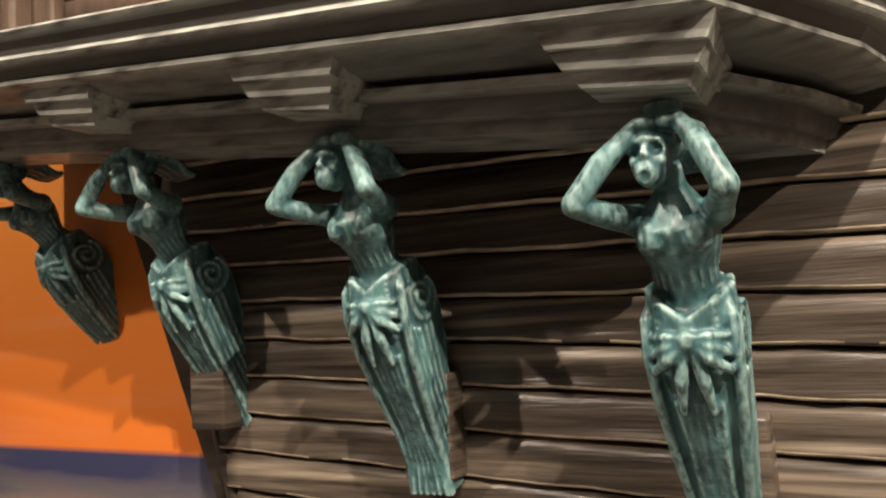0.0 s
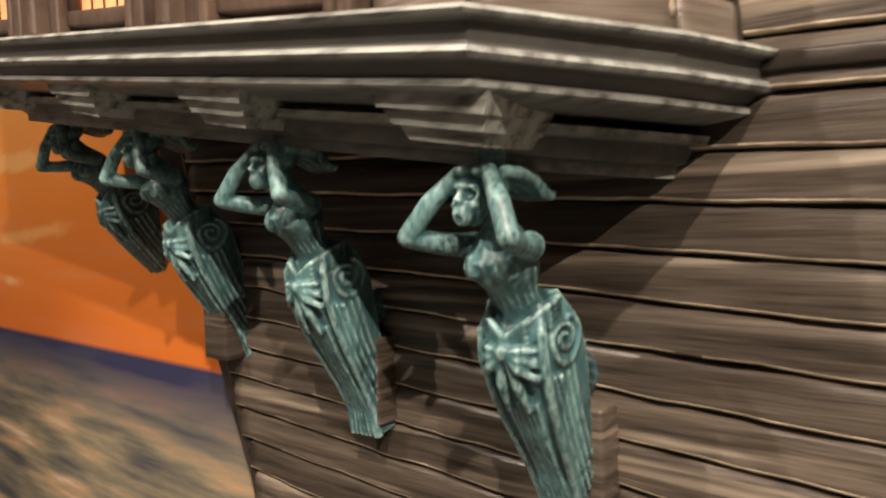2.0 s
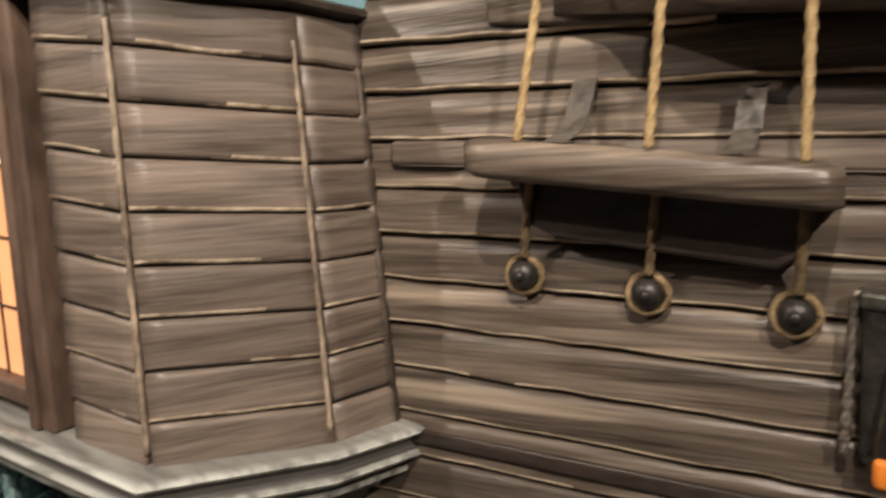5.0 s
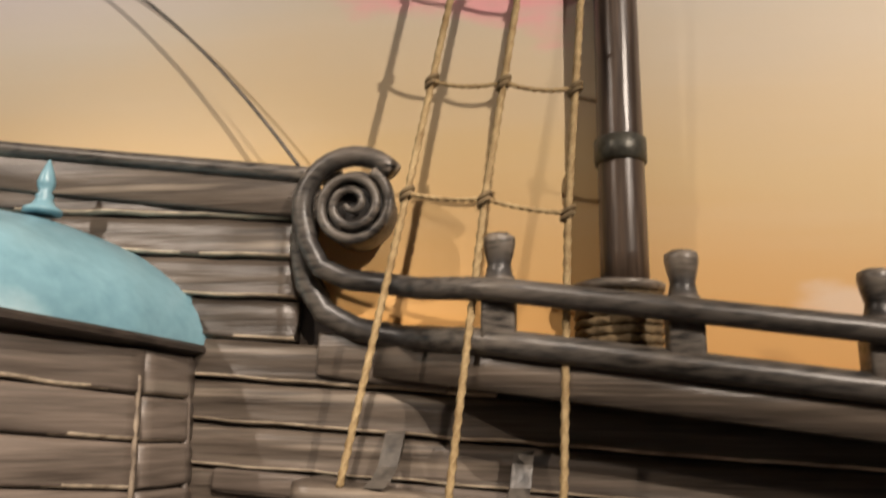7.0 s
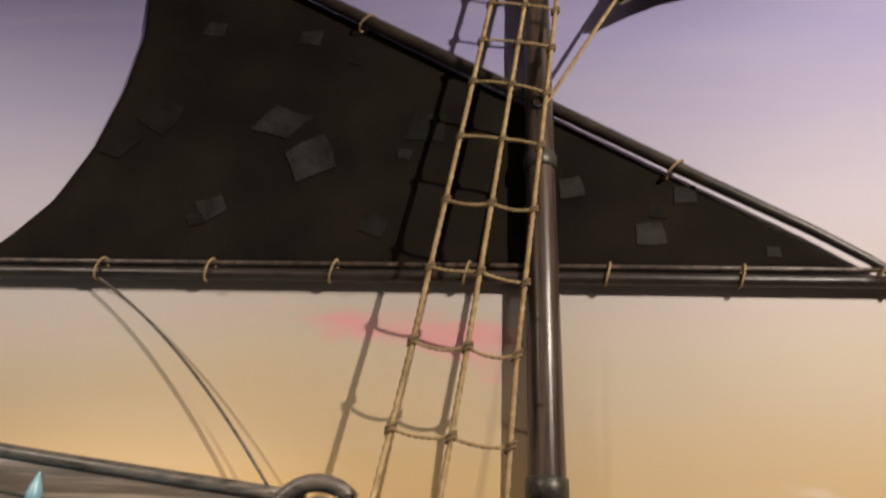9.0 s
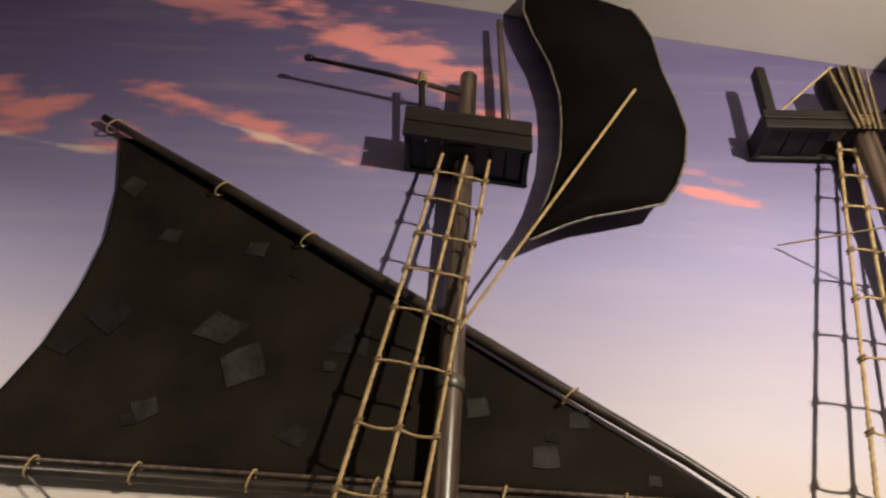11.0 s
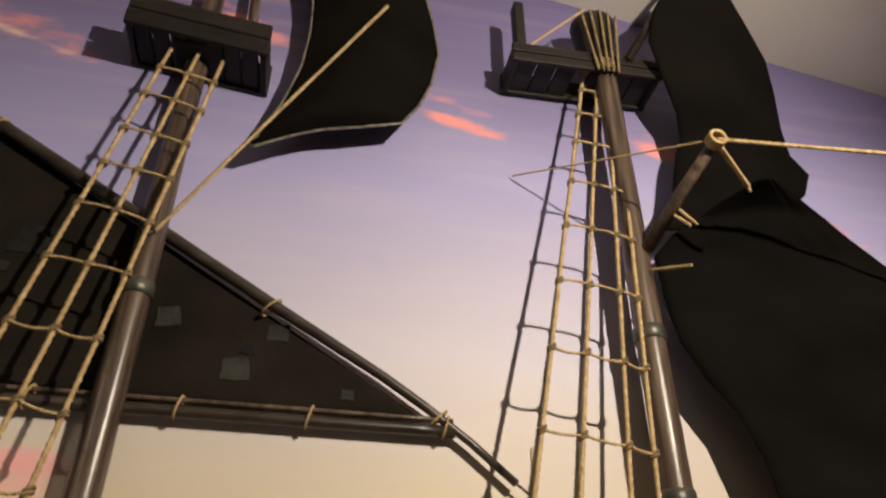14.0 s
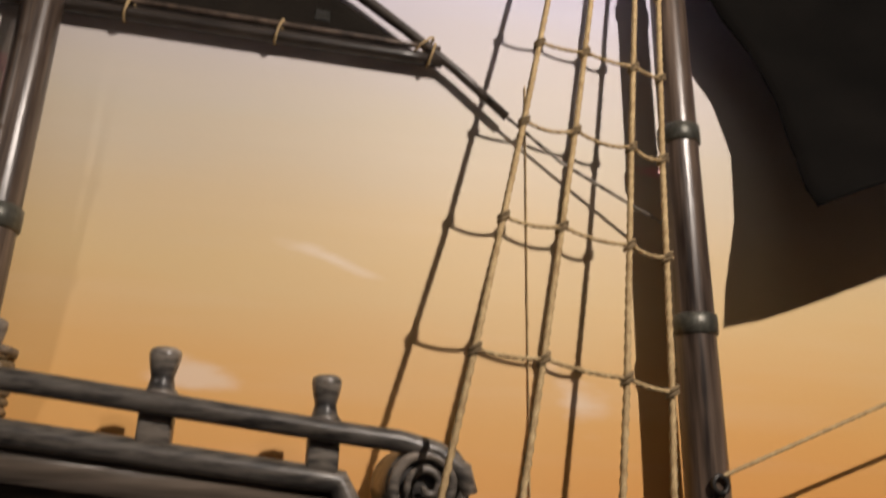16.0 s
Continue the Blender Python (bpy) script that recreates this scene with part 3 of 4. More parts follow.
LEDGE = 1.092
EDGE_PLAN = [(-1.17, -0.362), (0.150, -0.362), (0.268, -0.180), (0.318, -0.03)]
swept_ledge(EDGE_PLAN, [(0.16, -0.002), (0.010, 0.0), (0.003, -0.002), (0.0, -0.006), (0.003, -0.010), (0.014, -0.014), (0.020, -0.030), (0.018, -0.033), (0.012, -0.035), (0.010, -0.040), (0.014, -0.045), (0.026, -0.048), (0.034, -0.060), (0.030, -0.063), (0.030, -0.068), (0.038, -0.072), (0.075, -0.082), (0.16, -0.086)], M_STONE, "ledge", "grey-green moulded ledge below the windows")
FRIEZE = [(-1.10, -0.235), (0.090, -0.235), (0.180, -0.12), (0.225, -0.03)]
swept_ledge(FRIEZE, [(0.09, -0.090), (-0.02, -0.093), (-0.018, -0.102), (0.0, -0.106), (0.004, -0.125), (0.012, -0.128), (0.014, -0.142), (0.09, -0.146)], M_STONE, "frieze", "grey stepped frieze under the ledge")

STATUES = (0.075, -0.292, -0.682, -1.072)
for x in [v - 0.010 for v in STATUES]:
    for w, y, d0, d1 in ((0.076, -0.318, -0.070, -0.090), (0.066, -0.306, -0.090, -0.106), (0.054, -0.294, -0.106, -0.120)):
        bm = bmesh.new()
        vs = [bm.verts.new((x + sx * (w + e), yy, cz(LEDGE + dz, x + sx * w))) for dz, e in ((d1, -0.009), (d0, 0.0)) for sx, yy in ((-1, y - e * 0.5), (1, y - e * 0.5), (1, -0.20), (-1, -0.20))]
        for f in ((0, 1, 5, 4), (1, 2, 6, 5), (2, 3, 7, 6), (3, 0, 4, 7), (0, 3, 2, 1), (4, 5, 6, 7)):
            bm.faces.new([vs[k] for k in f])
        part("capital_block", soften(bm, 0.002, 1), M_STONE, cabin, "stepped grey block over a statue", smooth=False)

# windows
M_GLASS = []
for nm, c, e in (("amber", (1.0, 0.50, 0.05), 5.5), ("pale", (1.0, 0.78, 0.36), 8.5), ("rose", (0.95, 0.34, 0.15), 2.9), ("orange", (1.0, 0.32, 0.02), 4.6), ("smoke", (0.80, 0.38, 0.18), 2.2)):
    m = bpy.data.materials.new("lit_%s_pane" % nm)
    n, l = nodes_of(m)
    b = n["Principled BSDF"]
    b.inputs["Base Color"].default_value = (*c, 1)
    b.inputs["Roughness"].default_value = 0.2
    b.inputs["Emission Color"].default_value = (*c, 1)
    tc = n.new("ShaderNodeTexCoord")
    ns = n.new("ShaderNodeTexNoise")
    ns.inputs["Scale"].default_value = 9
    mr = n.new("ShaderNodeMapRange")
    mr.inputs["From Min"].default_value, mr.inputs["From Max"].default_value = 0.3, 0.7
    mr.inputs["To Min"].default_value, mr.inputs["To Max"].default_value = 0.13 * e, 0.30 * e
    l.new(tc.outputs["Object"], ns.inputs["Vector"])
    l.new(ns.outputs["Fac"], mr.inputs[0])
    l.new(mr.outputs[0], b.inputs["Emission Strength"])
    M_GLASS.append(m)


PANES = {20: ((3, 3, 4, 4, 3), (0, 0, 2, 4, 3), (0, 0, 2, 4, 0), (1, 1, 1, 1, 0)), 21: ((2, 2, 2, 4, 2), (2, 2, 2, 2, 3), (1, 1, 2, 1, 1), (1, 1, 1, 1, 1)), 22: ((2, 2, 2, 2, 2), (2, 3, 2, 2, 2), (3, 1, 2, 2, 1), (1, 1, 1, 1, 1))}


def cabin_window(xr, seed):
    """An arched leaded window with its pilasters; xr is the right edge of the glass."""
    w, z0, spring, apex = 0.195, 1.130, 1.43, 1.505
    xl = xr - w
    ob = thing("cabin_window", (xl + w / 2, -0.3, cz(z0, xl)), "arched leaded window of glowing amber glass in a brown frame", "window", "stern cabin windows")

    def arch(u):
        return spring + (apex - spring) * math.sqrt(max(0.0, 1 - (2 * u - 1) ** 2))

    cols = 5
    rows = [z0, 1.215, 1.30, 1.385, 1.46, apex + 0.01]
    for i in range(cols):
        for j in range(len(rows) - 1):
            u0, u1 = i / cols, (i + 1) / cols
            lo = rows[j]
            t0, t1, tm = min(rows[j + 1], arch(u0)), min(rows[j + 1], arch(u1)), min(rows[j + 1], arch((u0 + u1) / 2))
            if max(t0, t1, tm) <= lo + 0.004:
                continue
            g = 0.0015
            xa, xb = xl + u0 * w + g, xl + u1 * w - g
            pts = [(xa, cz(lo + g, xa)), (xb, cz(lo + g, xb)), (xb, cz(max(t1, lo + 0.003) - g, xb)), ((xa + xb) / 2, cz(tm - g, (xa + xb) / 2)), (xa, cz(max(t0, lo + 0.003) - g, xa))]
            pick = PANES[seed][min(j, 3)][i]
            part("pane", slab(pts, -0.306, -0.300), M_GLASS[pick], ob, smooth=False)
    bm = bmesh.new()
    for i in range(1, cols):
        x = xl + w * i / cols
        sweep([(x, -0.307, cz(z0, x)), (x, -0.307, cz(arch(i / cols), x))], 0.0018, 6, bm)
    part("lead_bars_upright", bm, M_IRON, ob)
    for z in rows[1:-1]:
        part("lead_bar", sweep([(xl, -0.307, cz(z, xl)), (xr, -0.307, cz(z, xr))], 0.0018, 6), M_IRON, ob)
    # frame round the arch
    path = [(xl, -0.316, cz(z0, xl))] + [(xl + w * k / 16, -0.316, cz(arch(k / 16), xl + w * k / 16)) for k in range(17)] + [(xr, -0.316, cz(z0, xr))]
    part("arch_frame", sweep(path, 0.011, 8), M_FRAME, ob, "brown moulded frame round the glass")
    part("sill", box(xl - 0.01, xr + 0.01, -0.326, -0.300, cz(z0, 0) - 0.024, cz(z0, 0), 0.003, CS), M_FRAME, ob)
    bm = bmesh.new()
    # wall round the arch
    ring = [(xl + w * k / 16, arch(k / 16)) for k in range(17)]
    face = [(xl - 0.006, z0), (xl - 0.006, CAB1), (xr + 0.006, CAB1), (xr + 0.006, z0), (xr, z0)] + ring[::-1] + [(xl, z0)]
    slab([(x, cz(z, x)) for x, z in face], -0.314, -0.290, bm)
    part("surround", bm, M_FRAME, ob, smooth=False)
    for x0, x1, y in ((xl - 0.040, xl - 0.008, -0.335), (xl - 0.022, xl - 0.006, -0.342), (xr + 0.008, xr + 0.040, -0.335), (xr + 0.006, xr + 0.020, -0.342)):
        part("pilaster", box(x0, x1, y, -0.300, LEDGE, CAB1, 0.004, CS), M_FRAME, ob, smooth=False)
    return xl


for k in range(3):
    xr = -0.052 - 0.402 * k
    xl = cabin_window(xr, 20 + k)
    part("front_wall", wall_panel((xl - 0.207 + 0.045, -0.318), (xl - 0.04, -0.318), CAB0, CAB1, 0.02), M_FRAME, cabin, "dark panel between windows", smooth=False)
    bm = box(xl - 0.115, xl - 0.09, -0.345, -0.31, LEDGE, CAB1, 0.006, CS)
    part("mullion_post", bm, M_FRAME, cabin, "brown post between windows", smooth=False)
part("inner_lining", wall_panel((-1.15, -0.285), (0.0, -0.285), CAB0, CAB1, 0.01), M_FRAME, cabin, smooth=False)
part("end_wall", box(-1.152, -1.13, -0.315, -0.0, cz(CAB0, -1.15), cz(CAB1, -1.15)), M_FRAME, cabin, smooth=False)

# roof with eave
EAVE = [(-1.20, -0.352), (0.142, -0.352), (0.228, -0.185), (0.258, -0.030)]
EZ = 1.603
bm = bmesh.new()
cols = []
fine = []
for a, b in zip(EAVE, EAVE[1:]):
    for k in range(8):
        fine.append((a[0] + (b[0] - a[0]) * k / 8, a[1] + (b[1] - a[1]) * k / 8))
fine.append(EAVE[-1])
for p in fine:
    ridge = (min(p[0], 0.0), -0.05)
    col = []
    for k in range(11):
        a = radians(90 * k / 10)
        s = 1 - math.cos(a)
        x, y = p[0] + (ridge[0] - p[0]) * s, p[1] + (ridge[1] - p[1]) * s
        col.append(bm.verts.new((x, y, cz(EZ, p[0] * (1 - s) + x * s) + 0.150 * math.sin(a))))
    cols.append(col)
for a, b in zip(cols, cols[1:]):
    for j in range(10):
        bm.faces.new((a[j], b[j], b[j + 1], a[j + 1]))
bmesh.ops.remove_doubles(bm, verts=bm.verts, dist=1e-5)
roof = part("roof", bm, M_TEAL, cabin, "teal painted domed roof")
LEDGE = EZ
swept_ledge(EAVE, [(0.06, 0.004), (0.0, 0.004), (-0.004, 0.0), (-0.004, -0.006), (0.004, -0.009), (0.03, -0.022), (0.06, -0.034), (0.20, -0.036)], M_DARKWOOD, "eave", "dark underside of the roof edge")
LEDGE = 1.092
prof = [(0.026, 0.0), (0.026, 0.006), (0.016, 0.012), (0.011, 0.022), (0.013, 0.026), (0.008, 0.031), (0.012, 0.040), (0.0125, 0.047), (0.009, 0.060), (0.004, 0.074), (0.0015, 0.080)]
part("finial", lathe(prof, 0.026, -0.115, 12, 1.748), M_TEAL, cabin, "pale teal spear finial on the roof")

# ---- bronze-green figure brackets under the ledge ----


def ball(bm, c, r, sub=2):
    r = (r, r, r) if isinstance(r, (int, float)) else r
    bmesh.ops.create_icosphere(bm, subdivisions=sub, radius=1.0, matrix=Matrix.Translation(c) @ Matrix.Diagonal((*r, 1)))


def tube(bm, pts, rad, sides=12):
    sweep(pts, rad, sides, bm)


def figure_mesh(gaunt):
    """One carved figure, arms raised to its head, growing out of a scrolled console; origin at the wall. gaunt: hollow eyes and open mouth."""
    bm = bmesh.new()
    # console: a curved bracket with flat flanks
    front = [(-0.190, 0.800), (-0.205, 0.748), (-0.203, 0.71), (-0.186, 0.672), (-0.160, 0.632), (-0.132, 0.592), (-0.112, 0.556), (-0.106, 0.522)]
    depth = [0.046, 0.084, 0.092, 0.086, 0.070, 0.054, 0.042, 0.040]
    half = [0.026, 0.040, 0.041, 0.038, 0.034, 0.029, 0.026, 0.028]
    rings = []
    for k, (y, zz) in enumerate(front):
        yb, zb = y + depth[k], zz + 0.012
        h = half[k]
        ring = []
        for s, d in ((-1, 1), (-1, 0.45), (-0.9, 0.12), (-0.55, 0.0), (0, -0.03), (0.55, 0.0), (0.9, 0.12), (1, 0.45), (1, 1)):
            ring.append(bm.verts.new((s * h, y + (yb - y) * d, zz + (zb - zz) * max(0, d) * 0.6)))
        rings.append(ring)
    for a, b in zip(rings, rings[1:]):
        for j in range(8):
            bm.faces.new((a[j], a[j + 1], b[j + 1], b[j]))
        bm.faces.new((a[8], a[0], b[0], b[8]))
    bm.faces.new(rings[0])
    bm.faces.new(rings[-1][::-1])
    tube(bm, [(0, -0.12, 0.70), (0, -0.06, 0.68), (0, -0.03, 0.67)], [0.022, 0.022, 0.022])
    # torso
    tube(bm, [(0, -0.165, 0.755), (0, -0.178, 0.785), (0, -0.192, 0.812), (0, -0.205, 0.838), (0, -0.212, 0.860), (0, -0.214, 0.876), (0, -0.222, 0.895), (0, -0.232, 0.912)],
         [0.040, 0.029, 0.026, 0.036, 0.039, 0.029, 0.014, 0.013], 16)
    for s in (-1, 1):
        ball(bm, (s * 0.0165, -0.230, 0.847), (0.018, 0.0185, 0.021))
        ball(bm, (s * 0.036, -0.214, 0.868), 0.0165)
        tube(bm, [(s * 0.037, -0.216, 0.868), (s * 0.050 - 0.005, -0.246, 0.872), (s * 0.064 - 0.010, -0.276, 0.880)], [0.0145, 0.0125, 0.0115])
        ball(bm, (s * 0.064 - 0.010, -0.277, 0.881), 0.0122)
        tube(bm, [(s * 0.064 - 0.010, -0.277, 0.882), (s * 0.044 - 0.005, -0.269, 0.915), (s * 0.020, -0.258, 0.944)], [0.0115, 0.0115, 0.008])
        ball(bm, (s * 0.012, -0.256, 0.947), (0.015, 0.012, 0.008))
    # head and swept-back hair
    hx = -0.010
    ball(bm, (hx, -0.246, 0.919), (0.0185, 0.023, 0.029), 3)
    ball(bm, (hx - 0.001, -0.262, 0.904), (0.0115, 0.0125, 0.014))
    tube(bm, [(hx, -0.267, 0.927), (hx, -0.2735, 0.918), (hx, -0.267, 0.912)], [0.003, 0.0042, 0.003], 6)
    tube(bm, [(hx - 0.013, -0.261, 0.930), (hx, -0.268, 0.932), (hx + 0.013, -0.261, 0.930)], [0.003, 0.0036, 0.003], 6)
    for s in (-1, 1):
        ball(bm, (hx + s * 0.011, -0.261, 0.913), (0.0055, 0.005, 0.005))
    ball(bm, (0, -0.230, 0.934), (0.022, 0.026, 0.020))
    for k in range(6):
        x = -0.02 + 0.008 * k
        tube(bm, [(x, -0.238, 0.945), (x * 1.1 + 0.004, -0.215, 0.944), (x + 0.008, -0.192, 0.934 + 0.004 * (k % 2)), (x * 0.9 + 0.012, -0.174, 0.922), (x * 0.8 + 0.014, -0.162, 0.918), (x * 0.7 + 0.016, -0.154, 0.924)], [0.007, 0.009, 0.008, 0.007, 0.006, 0.004], 8)
    tube(bm, [(0, -0.225, 0.945), (0, -0.225, 0.970)], [0.016, 0.018])
    # crossed sash at the waist
    for k in range(4):
        d = 0.010 * k
        for s in (-1, 1):
            tube(bm, [(s * 0.033, -0.155, 0.800 - d * 0.9), (s * 0.037, -0.184, 0.788 - d), (s * 0.024, -0.207, 0.765 - d), (0.0, -0.214, 0.742 - d * 0.7)], [0.005, 0.006, 0.006, 0.004], 8)
    ball(bm, (0, -0.216, 0.722), (0.010, 0.009, 0.011))
    for s in (-1, 1):
        for k in range(3):
            tube(bm, [(0, -0.217, 0.722), (s * 0.018, -0.216, 0.725 - 0.009 * k), (s * 0.036, -0.202, 0.724 - 0.014 * k)], [0.004, 0.006, 0.0035], 8)
        tube(bm, [(s * 0.004, -0.216, 0.716), (s * 0.010, -0.206, 0.690), (s * 0.014, -0.188, 0.662)], [0.005, 0.007, 0.003], 8)
    # edge ribs down the console and folds between
    for s in (-1, 1):
        tube(bm, [(s * (h - 0.001), y + 0.004, zz) for (y, zz), h in zip(front, half)], 0.0062, 8)
    for x in (-0.020, -0.012, -0.004, 0.004, 0.012, 0.020):
        tube(bm, [(x * (1 + 0.3 * math.sin(k)), y - 0.001, zz) for k, (y, zz) in enumerate(front) if zz < 0.68], 0.0026, 6)
    for k in range(11):
        a = math.pi * (k / 10)
        tube(bm, [(0.030 * math.cos(a), -0.182 - 0.026 * math.sin(a), 0.785), (0.029 * math.cos(a), -0.194 - 0.028 * math.sin(a), 0.812), (0.036 * math.cos(a), -0.206 - 0.036 * math.sin(a), 0.845), (0.030 * math.cos(a), -0.212 - 0.026 * math.sin(a), 0.868)], [0.0016, 0.0022, 0.0024, 0.0014], 6)
    # flank scroll and flutes
    for s in (-1, 1):
        pts, rad = [], []
        for k in range(61):
            q = k / 60
            a = radians(70) - 2 * math.pi * 2.1 * q
            rr = 0.027 * (1 - q) + 0.004
            pts.append((s * 0.0405, -0.160 + rr * 1.12 * math.cos(a), 0.735 + rr * 1.12 * math.sin(a)))
            rad.append(0.0046)
        tube(bm, pts, rad, 6)
        for y0, z0, y1, z1 in ((-0.184, 0.698, -0.104, 0.566), (-0.170, 0.698, -0.094, 0.570), (-0.156, 0.700, -0.088, 0.580), (-0.144, 0.704, -0.086, 0.600)):
            tube(bm, [(s * 0.040, y0, z0), (s * 0.036, (y0 + y1) / 2 - 0.006, (z0 + z1) / 2), (s * 0.0305, y1, z1)], [0.0045, 0.005, 0.003], 6)
    for v in bm.verts:
        h = v.co.z
        if h < 0.722:
            v.co.z = 0.756 - (0.722 - h) * 1.2
        elif h < 0.84:
            v.co.z = 0.84 - (0.84 - h) * 0.712
    me = finish("figure_raw", bm, M_VERDIGRIS)
    tmp = new("figure_tmp", me)
    mod = tmp.modifiers.new("fuse", "REMESH")
    mod.mode, mod.voxel_size = "VOXEL", 0.0024
    sm = tmp.modifiers.new("relax", "SMOOTH")
    sm.factor, sm.iterations = 0.5, 2
    dg = bpy.context.evaluated_depsgraph_get()
    out = bpy.data.meshes.new_from_object(tmp.evaluated_get(dg))
    bpy.data.objects.remove(tmp)
    # eye sockets and mouth are pressed into the face
    deep = 0.0075 if gaunt else 0.0035
    hollows = [(-0.0180, 0.9225, 0.0064, deep), (-0.0020, 0.9225, 0.0064, deep), (-0.011, 0.8985, 0.0055 if gaunt else 0.004, 0.0030 if gaunt else 0.0012)]
    for v in out.vertices:
        if v.co.y < -0.248:
            for ex, ez, er, ed in hollows:
                q = ((v.co.x - ex) ** 2 + (v.co.z - ez) ** 2) / er ** 2
                if q < 1:
                    v.co.y += ed * (1 - q) ** 0.7
    out.name = "figure_bracket"
    out.materials.clear()
    out.materials.append(M_VERDIGRIS)
    out.polygons.foreach_set("use_smooth", [True] * len(out.polygons))
    return out


gaunt_figure, fair_figure = figure_mesh(True), figure_mesh(False)
for k, x in enumerate(STATUES):
    ob = new("statue", fair_figure if k else gaunt_figure)
    turn_y, turn_x = ((0, 0), (-1.5, 0), (-4, 3), (-8, 10))[k]
    top = Vector((0, -0.22, 0.95))
    ob.matrix_world = Matrix.Translation(Vector((x, (0.0, 0.018, 0.038, 0.075)[k], CS * x)) + top) @ pose(0, 0, 0, turn_x, turn_y, 0) @ Matrix.Translation(-top)
    tagged(ob, ("verdigris bronze figure with raised arms under the cabin ledge", "green-bronze figure with raised arms and swept hair under the ledge",
                "green-bronze figure bracket beside the hull's stern edge", "green-bronze figure bracket against the orange painted sky")[k], "statue", "figure brackets under the ledge")
    if k < 3:
        blk = box(x - 0.025, x + 0.046, -0.090, -0.045, 0.535 + CS * x, 0.668 + CS * x, 0.004)
        solo("mounting_block", blk, M_PLANK, "small weathered wooden block behind a statue's foot", "block", group="statue blocks")

# ---- channel board with its brackets and deadeyes ----
CH = -0.122
M_BRACKET = mat("worn_grey_iron", (0.05, 0.045, 0.04), (0.17, 0.15, 0.125), 0.35, 26, (1, 1, 1), 120, 0.4)
chan = thing("channel_board", (0.6, -0.1, 1.37), "thick rounded dark board carrying the shroud ropes on the hull", "board")
bm = bmesh.new()
rings = []
for k in range(25):
    s = k / 24
    x = 0.424 + 0.350 * s
    w = noise.noise(Vector((x * 9, 1, 0)))
    e = 0.8 if k in (0, 24) else 1.0
    rings.append([bm.verts.new((x, -0.098 + 0.052 * e * a, 1.4365 + CH * x + 0.021 * e * b + 0.002 * w)) for a, b in ((-1, -0.6), (-1, 0.6), (-0.86, 0.95), (0, 1.0 + 0.08 * w), (1, 1), (1, -1), (0, -1), (-0.86, -0.95))])
for a, b in zip(rings, rings[1:]):
    for j in range(8):
        bm.faces.new((a[j], a[(j + 1) % 8], b[(j + 1) % 8], b[j]))
bm.faces.new(rings[0][::-1])
bm.faces.new(rings[-1])
part("board", bm, M_PLANK, chan)
# dark slab that narrows downwards below the channel
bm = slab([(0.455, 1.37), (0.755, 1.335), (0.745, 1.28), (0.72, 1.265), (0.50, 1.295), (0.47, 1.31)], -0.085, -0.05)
part("under_board", soften(bm, 0.003, 1), M_DARKWOOD, chan, "dark tapered slab under the channel", smooth=False)
for x in (0.530, 0.694):
    zt = 1.458 + CH * (x - 0.53)
    path = [(x - 0.006, -0.130, zt - 0.062), (x - 0.004, -0.105, zt - 0.056), (x, -0.085, zt - 0.040), (x + 0.002, -0.074, zt - 0.018), (x + 0.003, -0.062, zt)]
    bm = bmesh.new()
    rows = [[bm.verts.new((px + sx * 0.0125, py + (0.004 if sy else -0.004), pz + (0.003 if sy else 0))) for sx, sy in ((-1, 0), (1, 0), (1, 1), (-1, 1))] for px, py, pz in path]
    for a, b in zip(rows, rows[1:]):
        for j in range(4):
            bm.faces.new((a[j], a[(j + 1) % 4], b[(j + 1) % 4], b[j]))
    bm.faces.new(rows[0])
    bm.faces.new(rows[-1][::-1])
    part("bracket", soften(bm, 0.0025, 2), M_BRACKET, chan, "bent iron bracket with worn edges", smooth=False)

DEAD = ((0.457, 1.250), (0.595, 1.234), (0.735, 1.219))
ROPES1 = [[(0.484, -0.140, 1.397), (0.556, -0.150, 1.749), (0.612, -0.145, 2.053), (0.776, -0.090, 3.10)],
          [(0.614, -0.142, 1.384), (0.656, -0.165, 1.738), (0.700, -0.160, 2.032), (0.840, -0.092, 3.10)],
          [(0.744, -0.140, 1.366), (0.755, -0.165, 1.716), (0.778, -0.160, 2.020), (0.896, -0.090, 3.07)]]
for (x, z), r in zip(DEAD, ROPES1):
    ob = thing("deadeye", (x, -0.055, z), "round dark deadeye bound with rope on the hull", "deadeye", "deadeyes below the channel")
    bm = bmesh.new()
    ball(bm, (x, -0.066, z), (0.0175, 0.016, 0.0175), 3)
    part("boss", bm, M_IRON, ob, "dark rounded boss")
    bm = bmesh.new()
    ball(bm, (x, -0.082, z), (0.006, 0.004, 0.006), 2)
    part("stud", bm, M_IRON, ob)
    ring = [(x + 0.0205 * math.cos(2 * math.pi * k / 60), -0.064 - 0.003 * math.sin(4 * math.pi * k / 60), z + 0.0205 * math.sin(2 * math.pi * k / 60)) for k in range(60)]
    part("rope_ring", sweep(ring, 0.0042, 9, closed=True, twist=130, lobes=0.15), M_OLDROPE, ob, "rope loop round the boss")
    part("lanyard", rope((x + 0.002, -0.070, z + 0.02), (r[0][0], -0.105, r[0][2] - 0.03), 0.005), M_OLDROPE, ob, "short grimy rope up to the channel")

